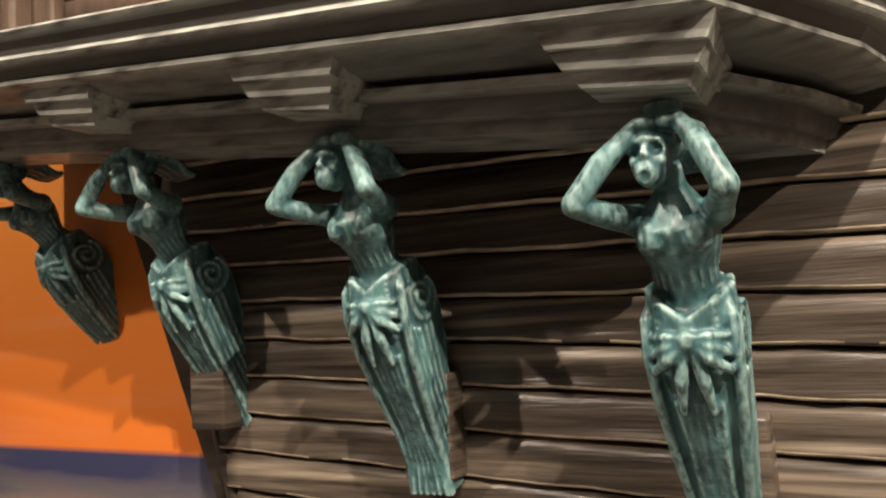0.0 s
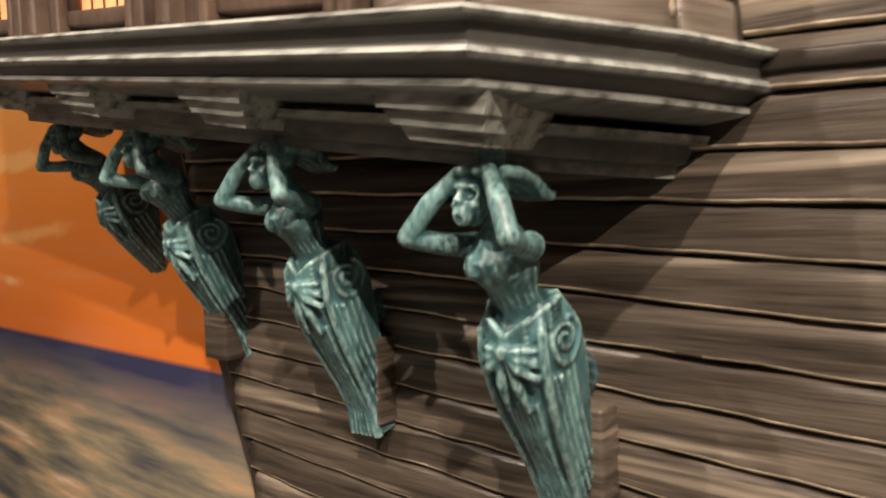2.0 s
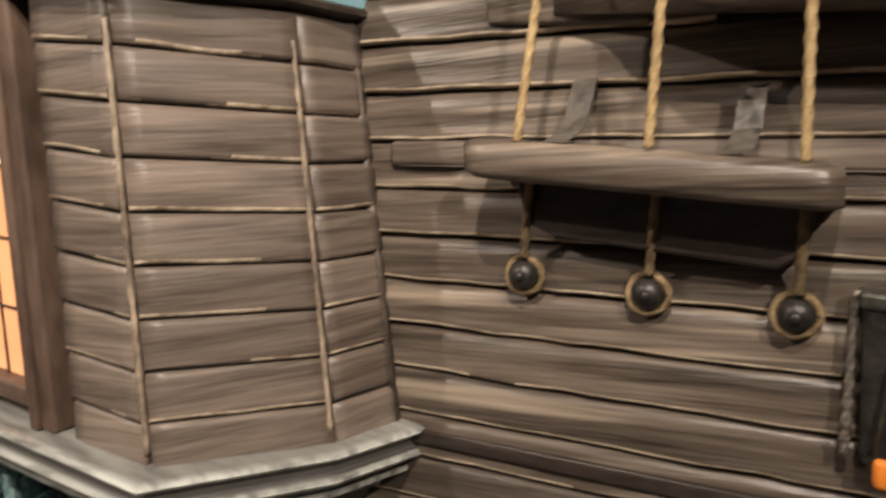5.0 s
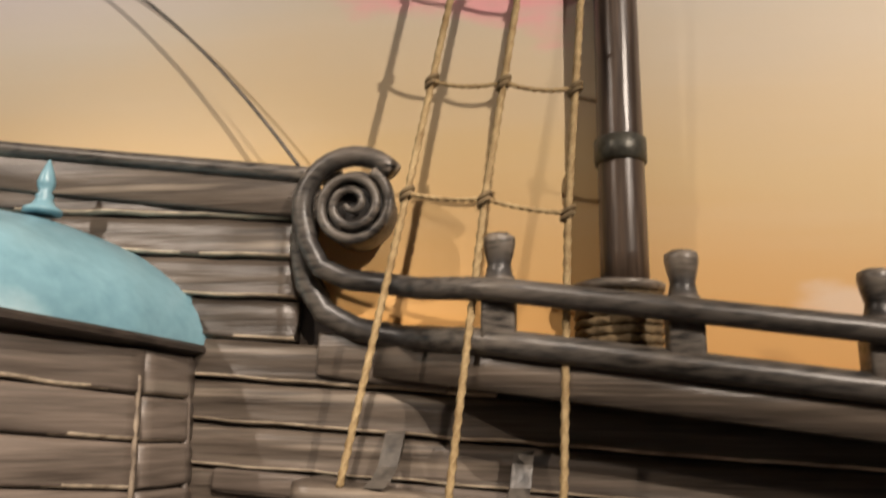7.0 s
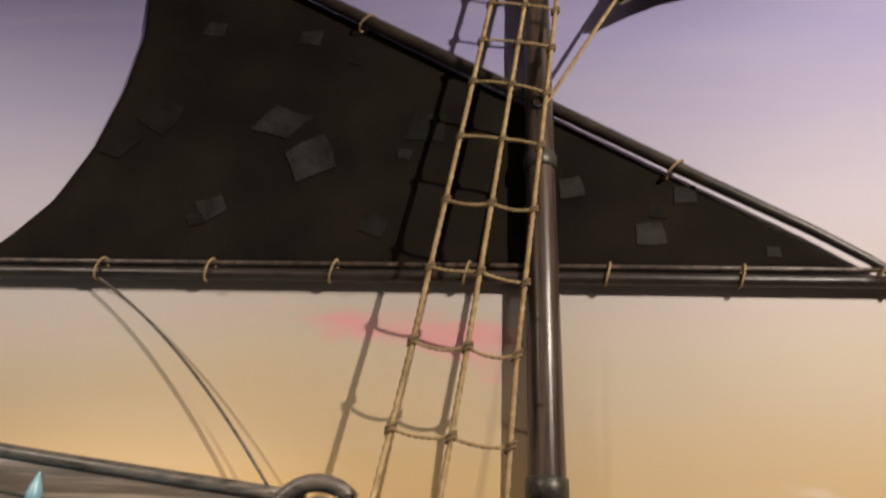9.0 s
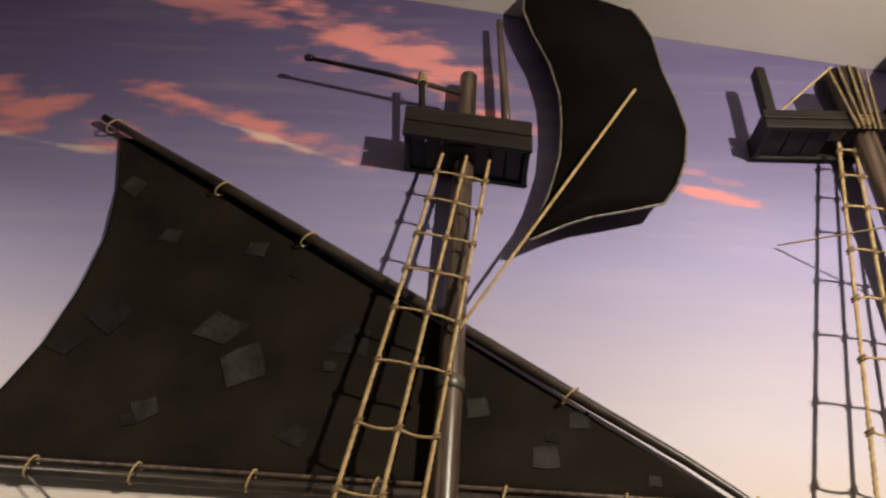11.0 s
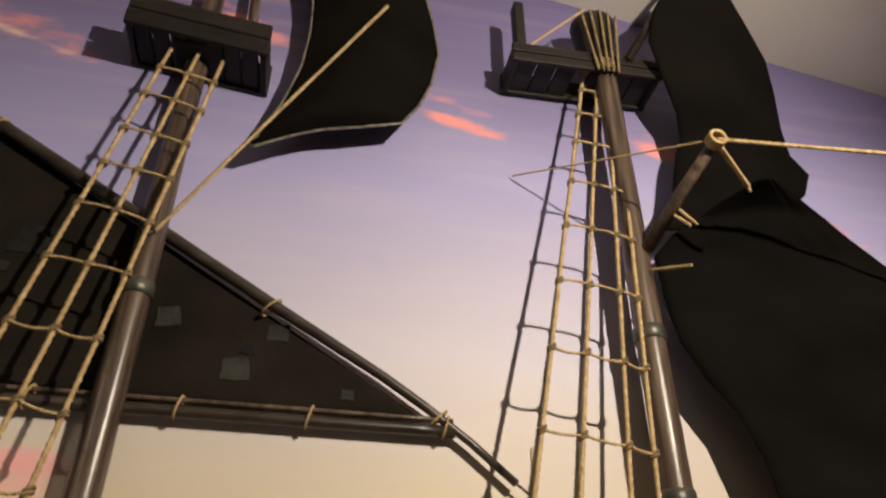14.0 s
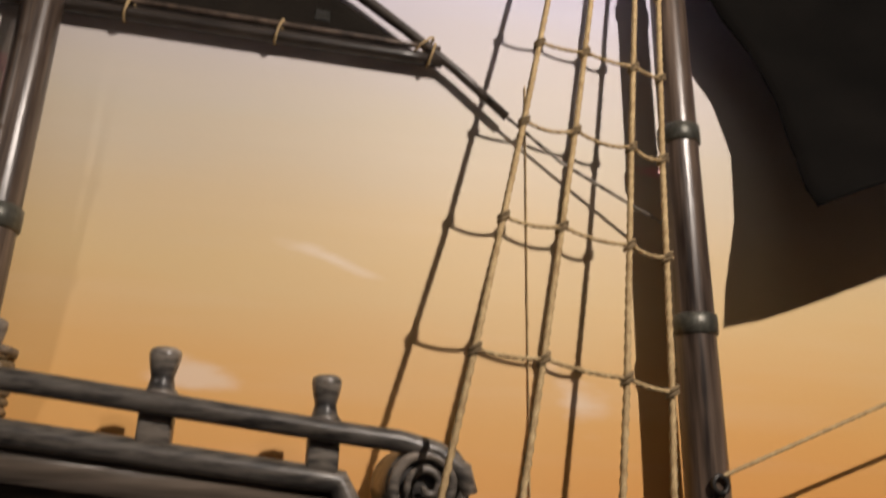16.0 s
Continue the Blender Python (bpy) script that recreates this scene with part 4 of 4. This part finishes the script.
port = thing("gun_port", (0.90, -0.06, 1.16), "black gun port lid with a pale metal strap and rope edging", "port")
part("lid", box(0.790, 1.02, -0.082, -0.05, 1.175, 1.335, 0.006, SLOPE), M_IRON, port, smooth=False)
part("lid_top", box(0.788, 1.03, -0.086, -0.05, 1.322, 1.338, 0.004, SLOPE), M_BAND, port, "grey top edge", smooth=False)
part("strap", sweep([(0.824, -0.086, 1.222), (0.812, -0.086, 1.16), (0.800, -0.086, 1.10)], 0.0065, 8, flat=0.5), M_BAND, port, "pale metal strap")
part("rope_edge", rope((0.786, -0.066, 1.245), (0.776, -0.066, 1.085), 0.005), M_RAIL, port)
part("muzzle_glow", box(0.80, 0.90, -0.088, -0.07, 1.155, 1.185, 0.006, SLOPE), mat("orange_paint", (0.7, 0.18, 0.02), (0.9, 0.30, 0.04), 0.5), port, "orange painted patch")


# ---- masts ----
def mast(x, y, z0, z1, r0, r1, bands, label, base=None):
    ob = thing("mast", (x, y, z0), label, "mast")
    n = 40
    pts = [(x, y, z0 + (z1 - z0) * k / n) for k in range(n + 1)]
    part("pole", sweep(pts, [(r0 + (r1 - r0) * k / n) * (1 + 0.018 * noise.noise(Vector((k * 0.9, x, 3)))) for k in range(n + 1)], 18), M_MAST, ob)
    for zb, h in bands:
        r = r0 + (r1 - r0) * (zb - z0) / (z1 - z0) + 0.003
        part("band", lathe([(r - 0.002, -h / 2), (r + 0.001, -h / 2 + 0.002), (r + 0.0012, 0), (r + 0.001, h / 2 - 0.002), (r - 0.002, h / 2)], x, y, 24, zb), M_BAND, ob, "tarnished metal band")
    return ob


mast_a = mast(0.829, -0.050, 1.648, 3.425, 0.0315, 0.0255, ((1.834, 0.036), (2.445, 0.034)), "glossy dark brown mast pole standing against the painted sky")
part("cap", lathe([(0.050, 0), (0.061, 0.004), (0.062, 0.012), (0.05, 0.016)], 0.822, -0.022, 28, 1.643), M_RAIL, mast_a, "dark round cap at the mast foot")
coil = [(0.822 + 0.052 * math.cos(2 * math.pi * k / 40), -0.016 + 0.052 * math.sin(2 * math.pi * k / 40), 1.545 + 0.0125 * k / 40) for k in range(320)]
part("rope_winding", sweep(coil, 0.0066, 9, twist=90, lobes=0.15), M_OLDROPE, mast_a, "rope wound round the mast foot")
part("drum", lathe([(0.047, 0), (0.047, 0.11)], 0.822, -0.016, 24, 1.535), M_OLDROPE, mast_a)
part("eye", sweep([(0.826 + 0.013 * math.cos(2 * math.pi * k / 20), -0.082, 2.571 + 0.013 * math.sin(2 * math.pi * k / 20)) for k in range(20)], 0.004, 8, closed=True), M_IRON, mast_a, "dark iron eye")
mast_b = mast(1.888, -0.105, 1.10, 3.42, 0.035, 0.028, ((2.429, 0.034), (2.081, 0.034), (1.744, 0.034)), "dark stained mast pole with metal bands, beside black sails")
part("eye", sweep([(1.885 + 0.012 * math.cos(2 * math.pi * k / 20), -0.145, 1.50 + 0.012 * math.sin(2 * math.pi * k / 20)) for k in range(20)], 0.004, 8, closed=True), M_IRON, mast_b, "dark iron eye")


# ---- shrouds ----
def on_line(points, z):
    for a, b in zip(points, points[1:]):
        if a[2] <= z <= b[2]:
            s = (z - a[2]) / (b[2] - a[2])
            return Vector(a).lerp(Vector(b), s)
    return Vector(points[-1] if z > points[-1][2] else points[0])


def polyline(points, step):
    out = []
    for a, b in zip(points, points[1:]):
        a, b = Vector(a), Vector(b)
        n = max(1, int((b - a).length / step))
        out += [a.lerp(b, k / n) for k in range(n)]
    return out + [Vector(points[-1])]


def shroud(ropes, levels, label, r=0.0046):
    """Upright ropes with knotted rungs; levels gives, for each rung, its height on each rope."""
    ob = thing("rope_ladder", ropes[0][0], label, "rope ladder")
    for pts in ropes:
        part("upright_rope", sweep(polyline(pts, r * 0.9), r, 9, twist=0.55 / r, lobes=0.16), M_ROPE, ob)
    for i, row in enumerate(levels):
        P = [on_line(pts, z) for pts, z in zip(ropes, row)]
        way = []
        for a, b in zip(P, P[1:]):
            sag = 0.004 + 0.006 * ((i * 7) % 3) / 2
            way += rope_points(a + Vector((0, -0.004, 0)), b + Vector((0, -0.004, 0)), 0.003, sag if i < 5 else -0.003)[:-1]
        way.append(P[-1] + Vector((0.008, -0.004, 0.0)))
        way.insert(0, P[0] + Vector((-0.008, -0.004, 0.0)))
        rung = part("rung", sweep(way, 0.0028, 9, twist=200, lobes=0.18), M_ROPE, ob)
        for p in P:
            bm = bmesh.new()
            for dz in (-0.0035, 0.0035):
                ring = [(p.x + 0.0072 * math.cos(2 * math.pi * k / 14), p.y + 0.0072 * math.sin(2 * math.pi * k / 14), p.z + dz + 0.0045 * math.cos(2 * math.pi * k / 14)) for k in range(14)]
                sweep(ring, 0.0031, 6, bm, closed=True)
            part("lashing", bm, M_OLDROPE, rung)
    return ob


Z1 = (1.738, 1.890, 2.032, 2.166, 2.302, 2.442, 2.575, 2.685, 2.790, 2.904, 2.996)
shroud(ROPES1, [(z + 0.014, z, z - 0.012 - 0.008 * (k % 3 == 0)) for k, z in enumerate(Z1)], "pale manila rope ladder rising from the hull to the mast top")
ROPES2 = [[(1.395, -0.29, 1.320), (1.477, -0.255, 1.655), (1.567, -0.20, 2.018), (1.826, -0.085, 3.198)], [(1.497, -0.29, 1.310), (1.570, -0.255, 1.648), (1.652, -0.20, 2.024), (1.869, -0.085, 3.197)],
          [(1.637, -0.29, 1.300), (1.687, -0.255, 1.630), (1.745, -0.20, 2.015), (1.901, -0.085, 3.197)], [(1.712, -0.29, 1.290), (1.752, -0.255, 1.618), (1.796, -0.20, 1.982), (1.922, -0.085, 3.184)]]
LEV2 = []
for k, z in enumerate((1.655, 1.850, 2.018, 2.170, 2.345, 2.512, 2.670, 2.812, 2.955, 3.066, 3.165)):
    f = (3.2 - z) / 1.55
    LEV2.append((z, z - 0.001 - 0.006 * f, z - 0.004 - 0.022 * f, z - 0.010 - 0.030 * f))
shroud(ROPES2, LEV2, "pale manila rope ladder with four uprights beside a mast")


# ---- mast tops ----
def top_platform(x0, x1, y0, y1, z0, z1, label, tip=-0.12):
    ob = thing("crows_nest", ((x0 + x1) / 2, y1, z0), label, "crows nest")
    w = (x1 - x0)
    for k in range(2):
        h = (z1 - z0) / 2
        part("front_board", box(x0, x1, y0, y0 + 0.014, z0 + h * k, z0 + h * (k + 1) - 0.004, 0.003, tip), M_NEST, ob, smooth=False)
    for x in (x0 + 0.004, x1 - 0.018):
        part("side_board", box(x, x + 0.014, y0 + 0.014, y1, z0, z1 - 0.006, 0.003, tip), M_NEST, ob, smooth=False)
    for k in range(7):
        a = x0 + 0.02 + (w - 0.04) * k / 7
        if k == 3:
            continue
        part("floor_board", box(a, a + (w - 0.04) / 7 - 0.004, y0 + 0.014, y1, z0 + 0.008, z0 + 0.020, 0.002, tip), M_NEST, ob, smooth=False)
    part("back_rim", box(x0, x1, y1 - 0.012, y1, z0, z1, 0.003, tip), M_NEST, ob, smooth=False)
    return ob


top_a = top_platform(0.668, 1.002, -0.150, -0.004, 3.172, 3.278, "dark wooden fighting top on the mast, seen from below")
part("knee", box(0.775, 0.90, -0.125, -0.02, 3.12, 3.17, 0.008, -0.05), M_NEST, top_a, smooth=False)
part("stanchion", sweep([(0.718, -0.10, 3.12), (0.695, -0.10, 3.375)], 0.009, 8), M_NEST, top_a)
part("boom_spar", sweep([(0.370, -0.10, 3.418), (0.60, -0.10, 3.366), (0.81, -0.085, 3.318)], [0.006, 0.0075, 0.008], 8), M_NEST, top_a, "thin dark spar pointing aft")
bm = bmesh.new()
ball(bm, (0.366, -0.10, 3.420), (0.016, 0.012, 0.011), 2)
part("spar_tip", bm, M_NEST, top_a)
part("lashing", sweep([(0.700 + 0.012 * math.cos(k * 0.5), -0.10 + 0.012 * math.sin(k * 0.5), 3.330 + 0.001 * k) for k in range(38)], 0.0028, 6), M_ROPE, top_a, "rope lashing")
topmast = thing("topmast", (0.965, -0.06, 3.10), "thin dark topmast rising past the platform to the ceiling", "mast")
part("pole", sweep([(0.948, -0.06, 3.10), (0.928, -0.06, 3.45), (0.912, -0.06, 3.68)], [0.014, 0.012, 0.009], 12), M_MAST, topmast)

top_b = top_platform(1.615, 2.040, -0.140, -0.01, 3.125, 3.195, "dark wooden fighting top under the ceiling with a raised end post", 0.04)
part("end_post", box(1.632, 1.660, -0.13, -0.09, 3.23, 3.44, 0.004, 0.0), M_NEST, top_b, smooth=False)
part("mast_head", lathe([(0.036, 0), (0.040, 0.03), (0.050, 0.10), (0.062, 0.19), (0.064, 0.22), (0.050, 0.235)], 1.876, -0.095, 16, 3.205), M_NEST, top_b)
for k in range(5):
    u = k - 2
    part("seizing", rope((1.876 + 0.014 * u, -0.150, 3.19), (1.872 + 0.026 * u, -0.164 + 0.006 * abs(u), 3.42), 0.004), M_OLDROPE, top_b, "rope end lashed over the flared mast head")
part("neck_rope", sweep([(1.876 + 0.046 * math.cos(j * 0.3), -0.098 + 0.050 * math.sin(j * 0.3), 3.205 + 0.0006 * j) for j in range(64)], 0.004, 7), M_OLDROPE, top_b, "rope wound round the mast neck")
part("stay", rope((1.66, -0.135, 3.25), (1.83, -0.155, 3.42), 0.003), M_ROPE, top_b)


# ---- sails ----
def sail_mesh(rows, depth, thick=0.004, cols=28, lean=0.0, wrinkle=1.0, lift=0.0):
    """A cloth from rows of (z, left x, right x, base y); it bellies forward by depth."""
    bm = bmesh.new()
    front, back = [], []
    nrow = len(rows)
    for i, (z, xl, xr, y) in enumerate(rows):
        f, b = [], []
        for j in range(cols + 1):
            u = j / cols
            v = i / (nrow - 1)
            belly = depth * math.sin(math.pi * u) * (0.35 + 0.65 * math.sin(math.pi * v))
            wr = wrinkle * 0.006 * noise.noise(Vector((xl * 2 + u * 3, z * 3, 0))) + wrinkle * 0.0025 * noise.noise(Vector((u * 14, z * 12, 4)))
            x, h = xl + (xr - xl) * u, z + lift * u * v ** 2
            f.append(bm.verts.new((x, y - belly + wr + lean * u, h)))
            b.append(bm.verts.new((x, y - belly + wr + lean * u + thick, h)))
        front.append(f)
        back.append(b)
    for g in (front, back):
        for a, b in zip(g, g[1:]):
            for j in range(cols):
                bm.faces.new((a[j], a[j + 1], b[j + 1], b[j]))
    for i in range(nrow - 1):
        bm.faces.new((front[i][0], front[i + 1][0], back[i + 1][0], back[i][0]))
        bm.faces.new((front[i][-1], back[i][-1], back[i + 1][-1], front[i + 1][-1]))
    for j in range(cols):
        bm.faces.new((front[0][j], back[0][j], back[0][j + 1], front[0][j + 1]))
        bm.faces.new((front[-1][j], front[-1][j + 1], back[-1][j + 1], back[-1][j]))
    return bm


def lerp_table(table, z):
    table = sorted(table)
    for (a, p), (b, q) in zip(table, table[1:]):
        if a <= z <= b:
            s = (z - a) / (b - a)
            return p + (q - p) * s
    return table[0][1] if z < table[0][0] else table[-1][1]


YA, YB = Vector((-0.191, -0.030, 3.209)), Vector((1.596, -0.030, 2.117))


def yard_z(x):
    """The yard bows slightly upwards towards its fore end."""
    s = (x - YA.x) / (YB.x - YA.x)
    return YA.z + (YB.z - YA.z) * s + float(np.interp(s, (0, 0.25, 0.42, 0.6, 0.73, 0.85, 0.93, 1.0), (0, 0.016, 0.020, 0.025, 0.028, 0.034, 0.028, 0)))


LUFF = [(2.238, -0.42), (2.262, -0.30), (2.283, -0.239), (2.380, -0.159), (2.508, -0.107), (2.661, -0.075), (2.812, -0.063), (2.977, -0.083), (3.157, -0.134)]
rows = []
for k in range(41):
    z = 2.236 + (3.150 - 2.236) * k / 40
    xr = YA.x + (z - 0.010 - YA.z) / (YB.z - YA.z) * (YB.x - YA.x)
    rows.append((z, lerp_table(LUFF, z), min(xr, 1.43), -0.012))
lateen = thing("lateen_sail", (0.6, -0.012, 2.236), "large black patched lateen sail stretched flat on the painted wall", "sail")
part("cloth", sail_mesh(rows, 0.0, 0.004, 60, wrinkle=0.25), M_SAIL, lateen)
rp = random.Random(31)
PATCHES = [(0.019, 2.593, 0.061), (-0.055, 2.51, 0.04), (0.29, 2.568, 0.053), (0.359, 2.477, 0.061), (0.18, 2.365, 0.037), (0.146, 2.334, 0.022), (0.6, 2.56, 0.055), (0.556, 2.488, 0.019), (0.505, 2.329, 0.034),
           (0.325, 2.798, 0.033), (-0.044, 2.981, 0.038), (0.104, 2.829, 0.031), (0.438, 2.734, 0.017), (1.036, 2.313, 0.037), (1.111, 2.398, 0.026), (1.055, 2.36, 0.02), (0.891, 2.416, 0.033), (1.259, 2.277, 0.017)]
for x, z, s in PATCHES:
    turn = rp.uniform(-0.5, 0.5)
    pts = []
    for k in range(4):
        a = turn + math.pi / 4 + k * math.pi / 2
        rr = s * rp.uniform(0.8, 1.2)
        pts.append((x + rr * math.cos(a) * rp.uniform(0.9, 1.25), z + rr * math.sin(a) * 0.9))
    mid = [((pts[k][0] + pts[(k + 1) % 4][0]) / 2 + rp.uniform(-0.1, 0.1) * s, (pts[k][1] + pts[(k + 1) % 4][1]) / 2 + rp.uniform(-0.1, 0.1) * s) for k in range(4)]
    ring = [p for pair in zip(pts, mid) for p in pair]
    part("patch", slab(ring, -0.0146, -0.0128), M_PATCH, lateen, smooth=False)
yard = thing("yard", YA, "long dark tapered yard slanting across the mast", "spar")
part("pole", sweep([(YA.x + (YB.x - YA.x) * k / 20, -0.030, yard_z(YA.x + (YB.x - YA.x) * k / 20)) for k in range(21)], [0.008 + 0.007 * math.sin(math.pi * min(1, 0.12 + k / 22)) for k in range(21)], 12), M_DARKWOOD, yard)
boom = thing("boom", (0.4, -0.03, 2.21), "dark boom pole under the sail with pale rope rings", "spar")
part("pole", sweep([(x, -0.026, 2.212) for x in np.linspace(-0.75, 1.475, 30)], 0.0125, 12), M_DARKWOOD, boom)
part("foot_rod", sweep([(x, -0.034, 2.232) for x in np.linspace(-0.75, 1.470, 30)], 0.005, 8), M_MAST, boom, "thin pale-lit rod along the sail foot")


def lash_ring(parent, c, along, r):
    along = Vector(along).normalized()
    u = along.cross(Vector((0, 1, 0))).normalized()
    ring = [Vector(c) + u * r * math.cos(2 * math.pi * k / 24) + Vector((0, 1, 0)) * r * 0.8 * math.sin(2 * math.pi * k / 24) + along * 0.006 * math.cos(2 * math.pi * k / 24) for k in range(24)]
    part("rope_ring", sweep(ring, 0.0027, 7, closed=True, twist=200, lobes=0.15), M_ROPE, parent, "pale rope ring")


for x in (-0.012, 0.202, 0.440, 0.690, 0.949, 1.189, 1.455):
    lash_ring(boom, (x, -0.029, 2.219), (1, 0, 0), 0.022)
for x in (-0.150, 0.205, 0.455, 1.090, 1.44):
    lash_ring(yard, (x, -0.030, yard_z(x) - 0.008), YB - YA, 0.024)
solo("hanging_line", sweep([(-0.012 + 0.395 * s, -0.03 - 0.03 * s, 2.20 - 0.38 * (0.65 * s + 0.35 * s * s)) for s in np.linspace(0, 1, 40)], 0.0028, 8), M_RAIL, "thin brown rope hanging from the boom to the hull", "rope")

FLAG = [(3.84, 0.990, 1.255), (3.70, 0.985, 1.335), (3.60, 1.010, 1.370), (3.45, 1.062, 1.385), (3.33, 1.085, 1.410), (3.22, 1.088, 1.425), (3.10, 1.080, 1.405), (3.02, 1.062, 1.375), (2.955, 1.045, 1.335), (2.925, 1.033, 1.24), (2.90, 1.025, 1.15), (2.87, 1.012, 1.085), (2.82, 0.993, 1.000)]
FLAG = [tuple(float(np.interp(s, range(len(FLAG)), [row[q] for row in FLAG])) for q in range(3)) for s in np.linspace(0, len(FLAG) - 1, 49)]
topsail = thing("topsail", (1.2, -0.08, 2.82), "black bellied topsail curling off the topmast under the ceiling", "sail")
part("cloth", sail_mesh([(lz, xl, xr, -0.085) for lz, xl, xr in FLAG], 0.05, 0.004, 24), M_SAIL_SHADED, topsail)
part("bolt_rope", sweep([(xr + 0.001, -0.086, lz) for lz, xl, xr in FLAG], 0.0035, 6), M_RAIL, topsail, "dark rope sewn along the edge")
part("hem", sweep([(xl, -0.088, lz) for lz, xl, xr in FLAG], 0.003, 6), M_RAIL, topsail)
solo("sheet_rope", rope((0.842, -0.085, 2.565), (1.276, -0.160, 3.284), 0.004), M_ROPE, "pale rope from the mast eye to the black topsail", "rope")

SAIL3 = [(3.50, 2.10, 2.12, -0.32), (3.44, 2.03, 2.20, -0.28), (3.36, 1.99, 2.28, -0.23), (3.28, 1.98, 2.33, -0.20), (3.20, 2.02, 2.36, -0.16), (3.10, 2.068, 2.38, -0.12), (3.03, 2.075, 2.40, -0.10), (2.97, 2.052, 2.44, -0.10), (2.90, 2.035, 2.41, -0.10), (2.84, 2.020, 2.35, -0.10), (2.77, 1.975, 2.25, -0.10), (2.72, 1.958, 2.10, -0.10)]
fore_top = thing("fore_topsail", (2.2, -0.1, 2.66), "black topsail bellying behind the second mast", "sail")
part("cloth", sail_mesh(SAIL3, 0.04, 0.004, 24), M_SAIL_SHADED, fore_top)
part("gaff", sweep([(1.945, -0.14, 3.26), (2.02, -0.24, 3.39), (2.11, -0.335, 3.52)], [0.012, 0.010, 0.007], 10), M_DARKWOOD, fore_top, "thin dark spar holding the sail's peak")

SAIL4 = [(2.76, 2.11, 2.15, -0.25), (2.75, 2.075, 2.248, -0.2), (2.733, 2.038, 2.35, -0.15), (2.692, 1.98, 2.422, -0.122), (2.647, 1.941, 2.508, -0.095), (2.527, 1.944, 2.59, -0.103), (2.42, 1.96, 2.672, -0.11), (2.337, 1.995, 2.733, -0.116), (2.267, 2.043, 2.794, -0.121), (2.172, 2.072, 2.842, -0.134), (2.062, 2.067, 2.847, -0.162), (1.958, 2.038, 2.742, -0.22), (1.915, 2.031, 2.663, -0.248)]
SAIL4 = [tuple(float(np.interp(q, range(len(SAIL4)), [row[c] for row in SAIL4])) for c in range(4)) for q in np.linspace(0, len(SAIL4) - 1, 37)]
fore = thing("fore_sail", (2.3, -0.25, 1.95), "large black sail hung from a spar on the second mast", "sail")
part("cloth", sail_mesh(SAIL4, 0.05, 0.004, 30, lean=-0.05, wrinkle=2.2, lift=0.26), M_SAIL_SHADED, fore)
part("outrigger_spar", sweep([(1.905, -0.13, 2.640), (1.935, -0.26, 2.705), (1.962, -0.385, 2.757)], [0.016, 0.014, 0.012], 12), M_MAST, fore, "dark spar pointing out from the mast")
PUL = Vector((1.962, -0.385, 2.757))
bm = bmesh.new()
for k in range(5):
    ring = [PUL + Vector((0.017 * math.cos(2 * math.pi * j / 20), -0.008 + 0.005 * k, 0.017 * math.sin(2 * math.pi * j / 20))) for j in range(20)]
    sweep(ring, 0.004, 7, bm, closed=True)
part("rope_wrap", bm, M_ROPE, fore, "pale rope wound on the spar end")
for a, b in ((PUL, (2.05, -0.335, 2.685)), (PUL + Vector((0.004, 0.01, -0.004)), (2.058, -0.325, 2.68)), ((1.925, -0.215, 2.685), (1.955, -0.24, 2.635)), ((1.935, -0.23, 2.690), (1.965, -0.25, 2.632)), ((1.90, -0.14, 2.575), (1.95, -0.22, 2.545))):
    part("tie", rope(a, b, 0.0035), M_ROPE, fore, "short pale rope tie")
solo("brace_rope", rope(PUL, (1.633, -0.012, 2.90), 0.0022), M_ROPE, "pale rope running from the spar end to the wall", "rope")
solo("brace_rope", rope(PUL, (2.75, -0.62, 2.60), 0.0042), M_ROPE, "pale rope running forward from the spar end", "rope")
solo("thin_line", sweep([(1.640, -0.004, 2.20 - 0.011 * k) for k in range(80)], 0.0014, 6), M_ROPE, "thin tan line hanging down the painted wall", "rope")
solo("yard_line", sweep([(1.596, -0.03, 2.117), (1.70, -0.03, 2.04), (1.87, -0.06, 1.935)], 0.003, 6), M_RAIL, "thin dark line from the yard to the mast", "rope")
solo("belay_rope", rope((1.885, -0.145, 1.51), (2.60, -0.20, 1.80), 0.003), M_ROPE, "thin rope from the mast eye across the sky", "rope")
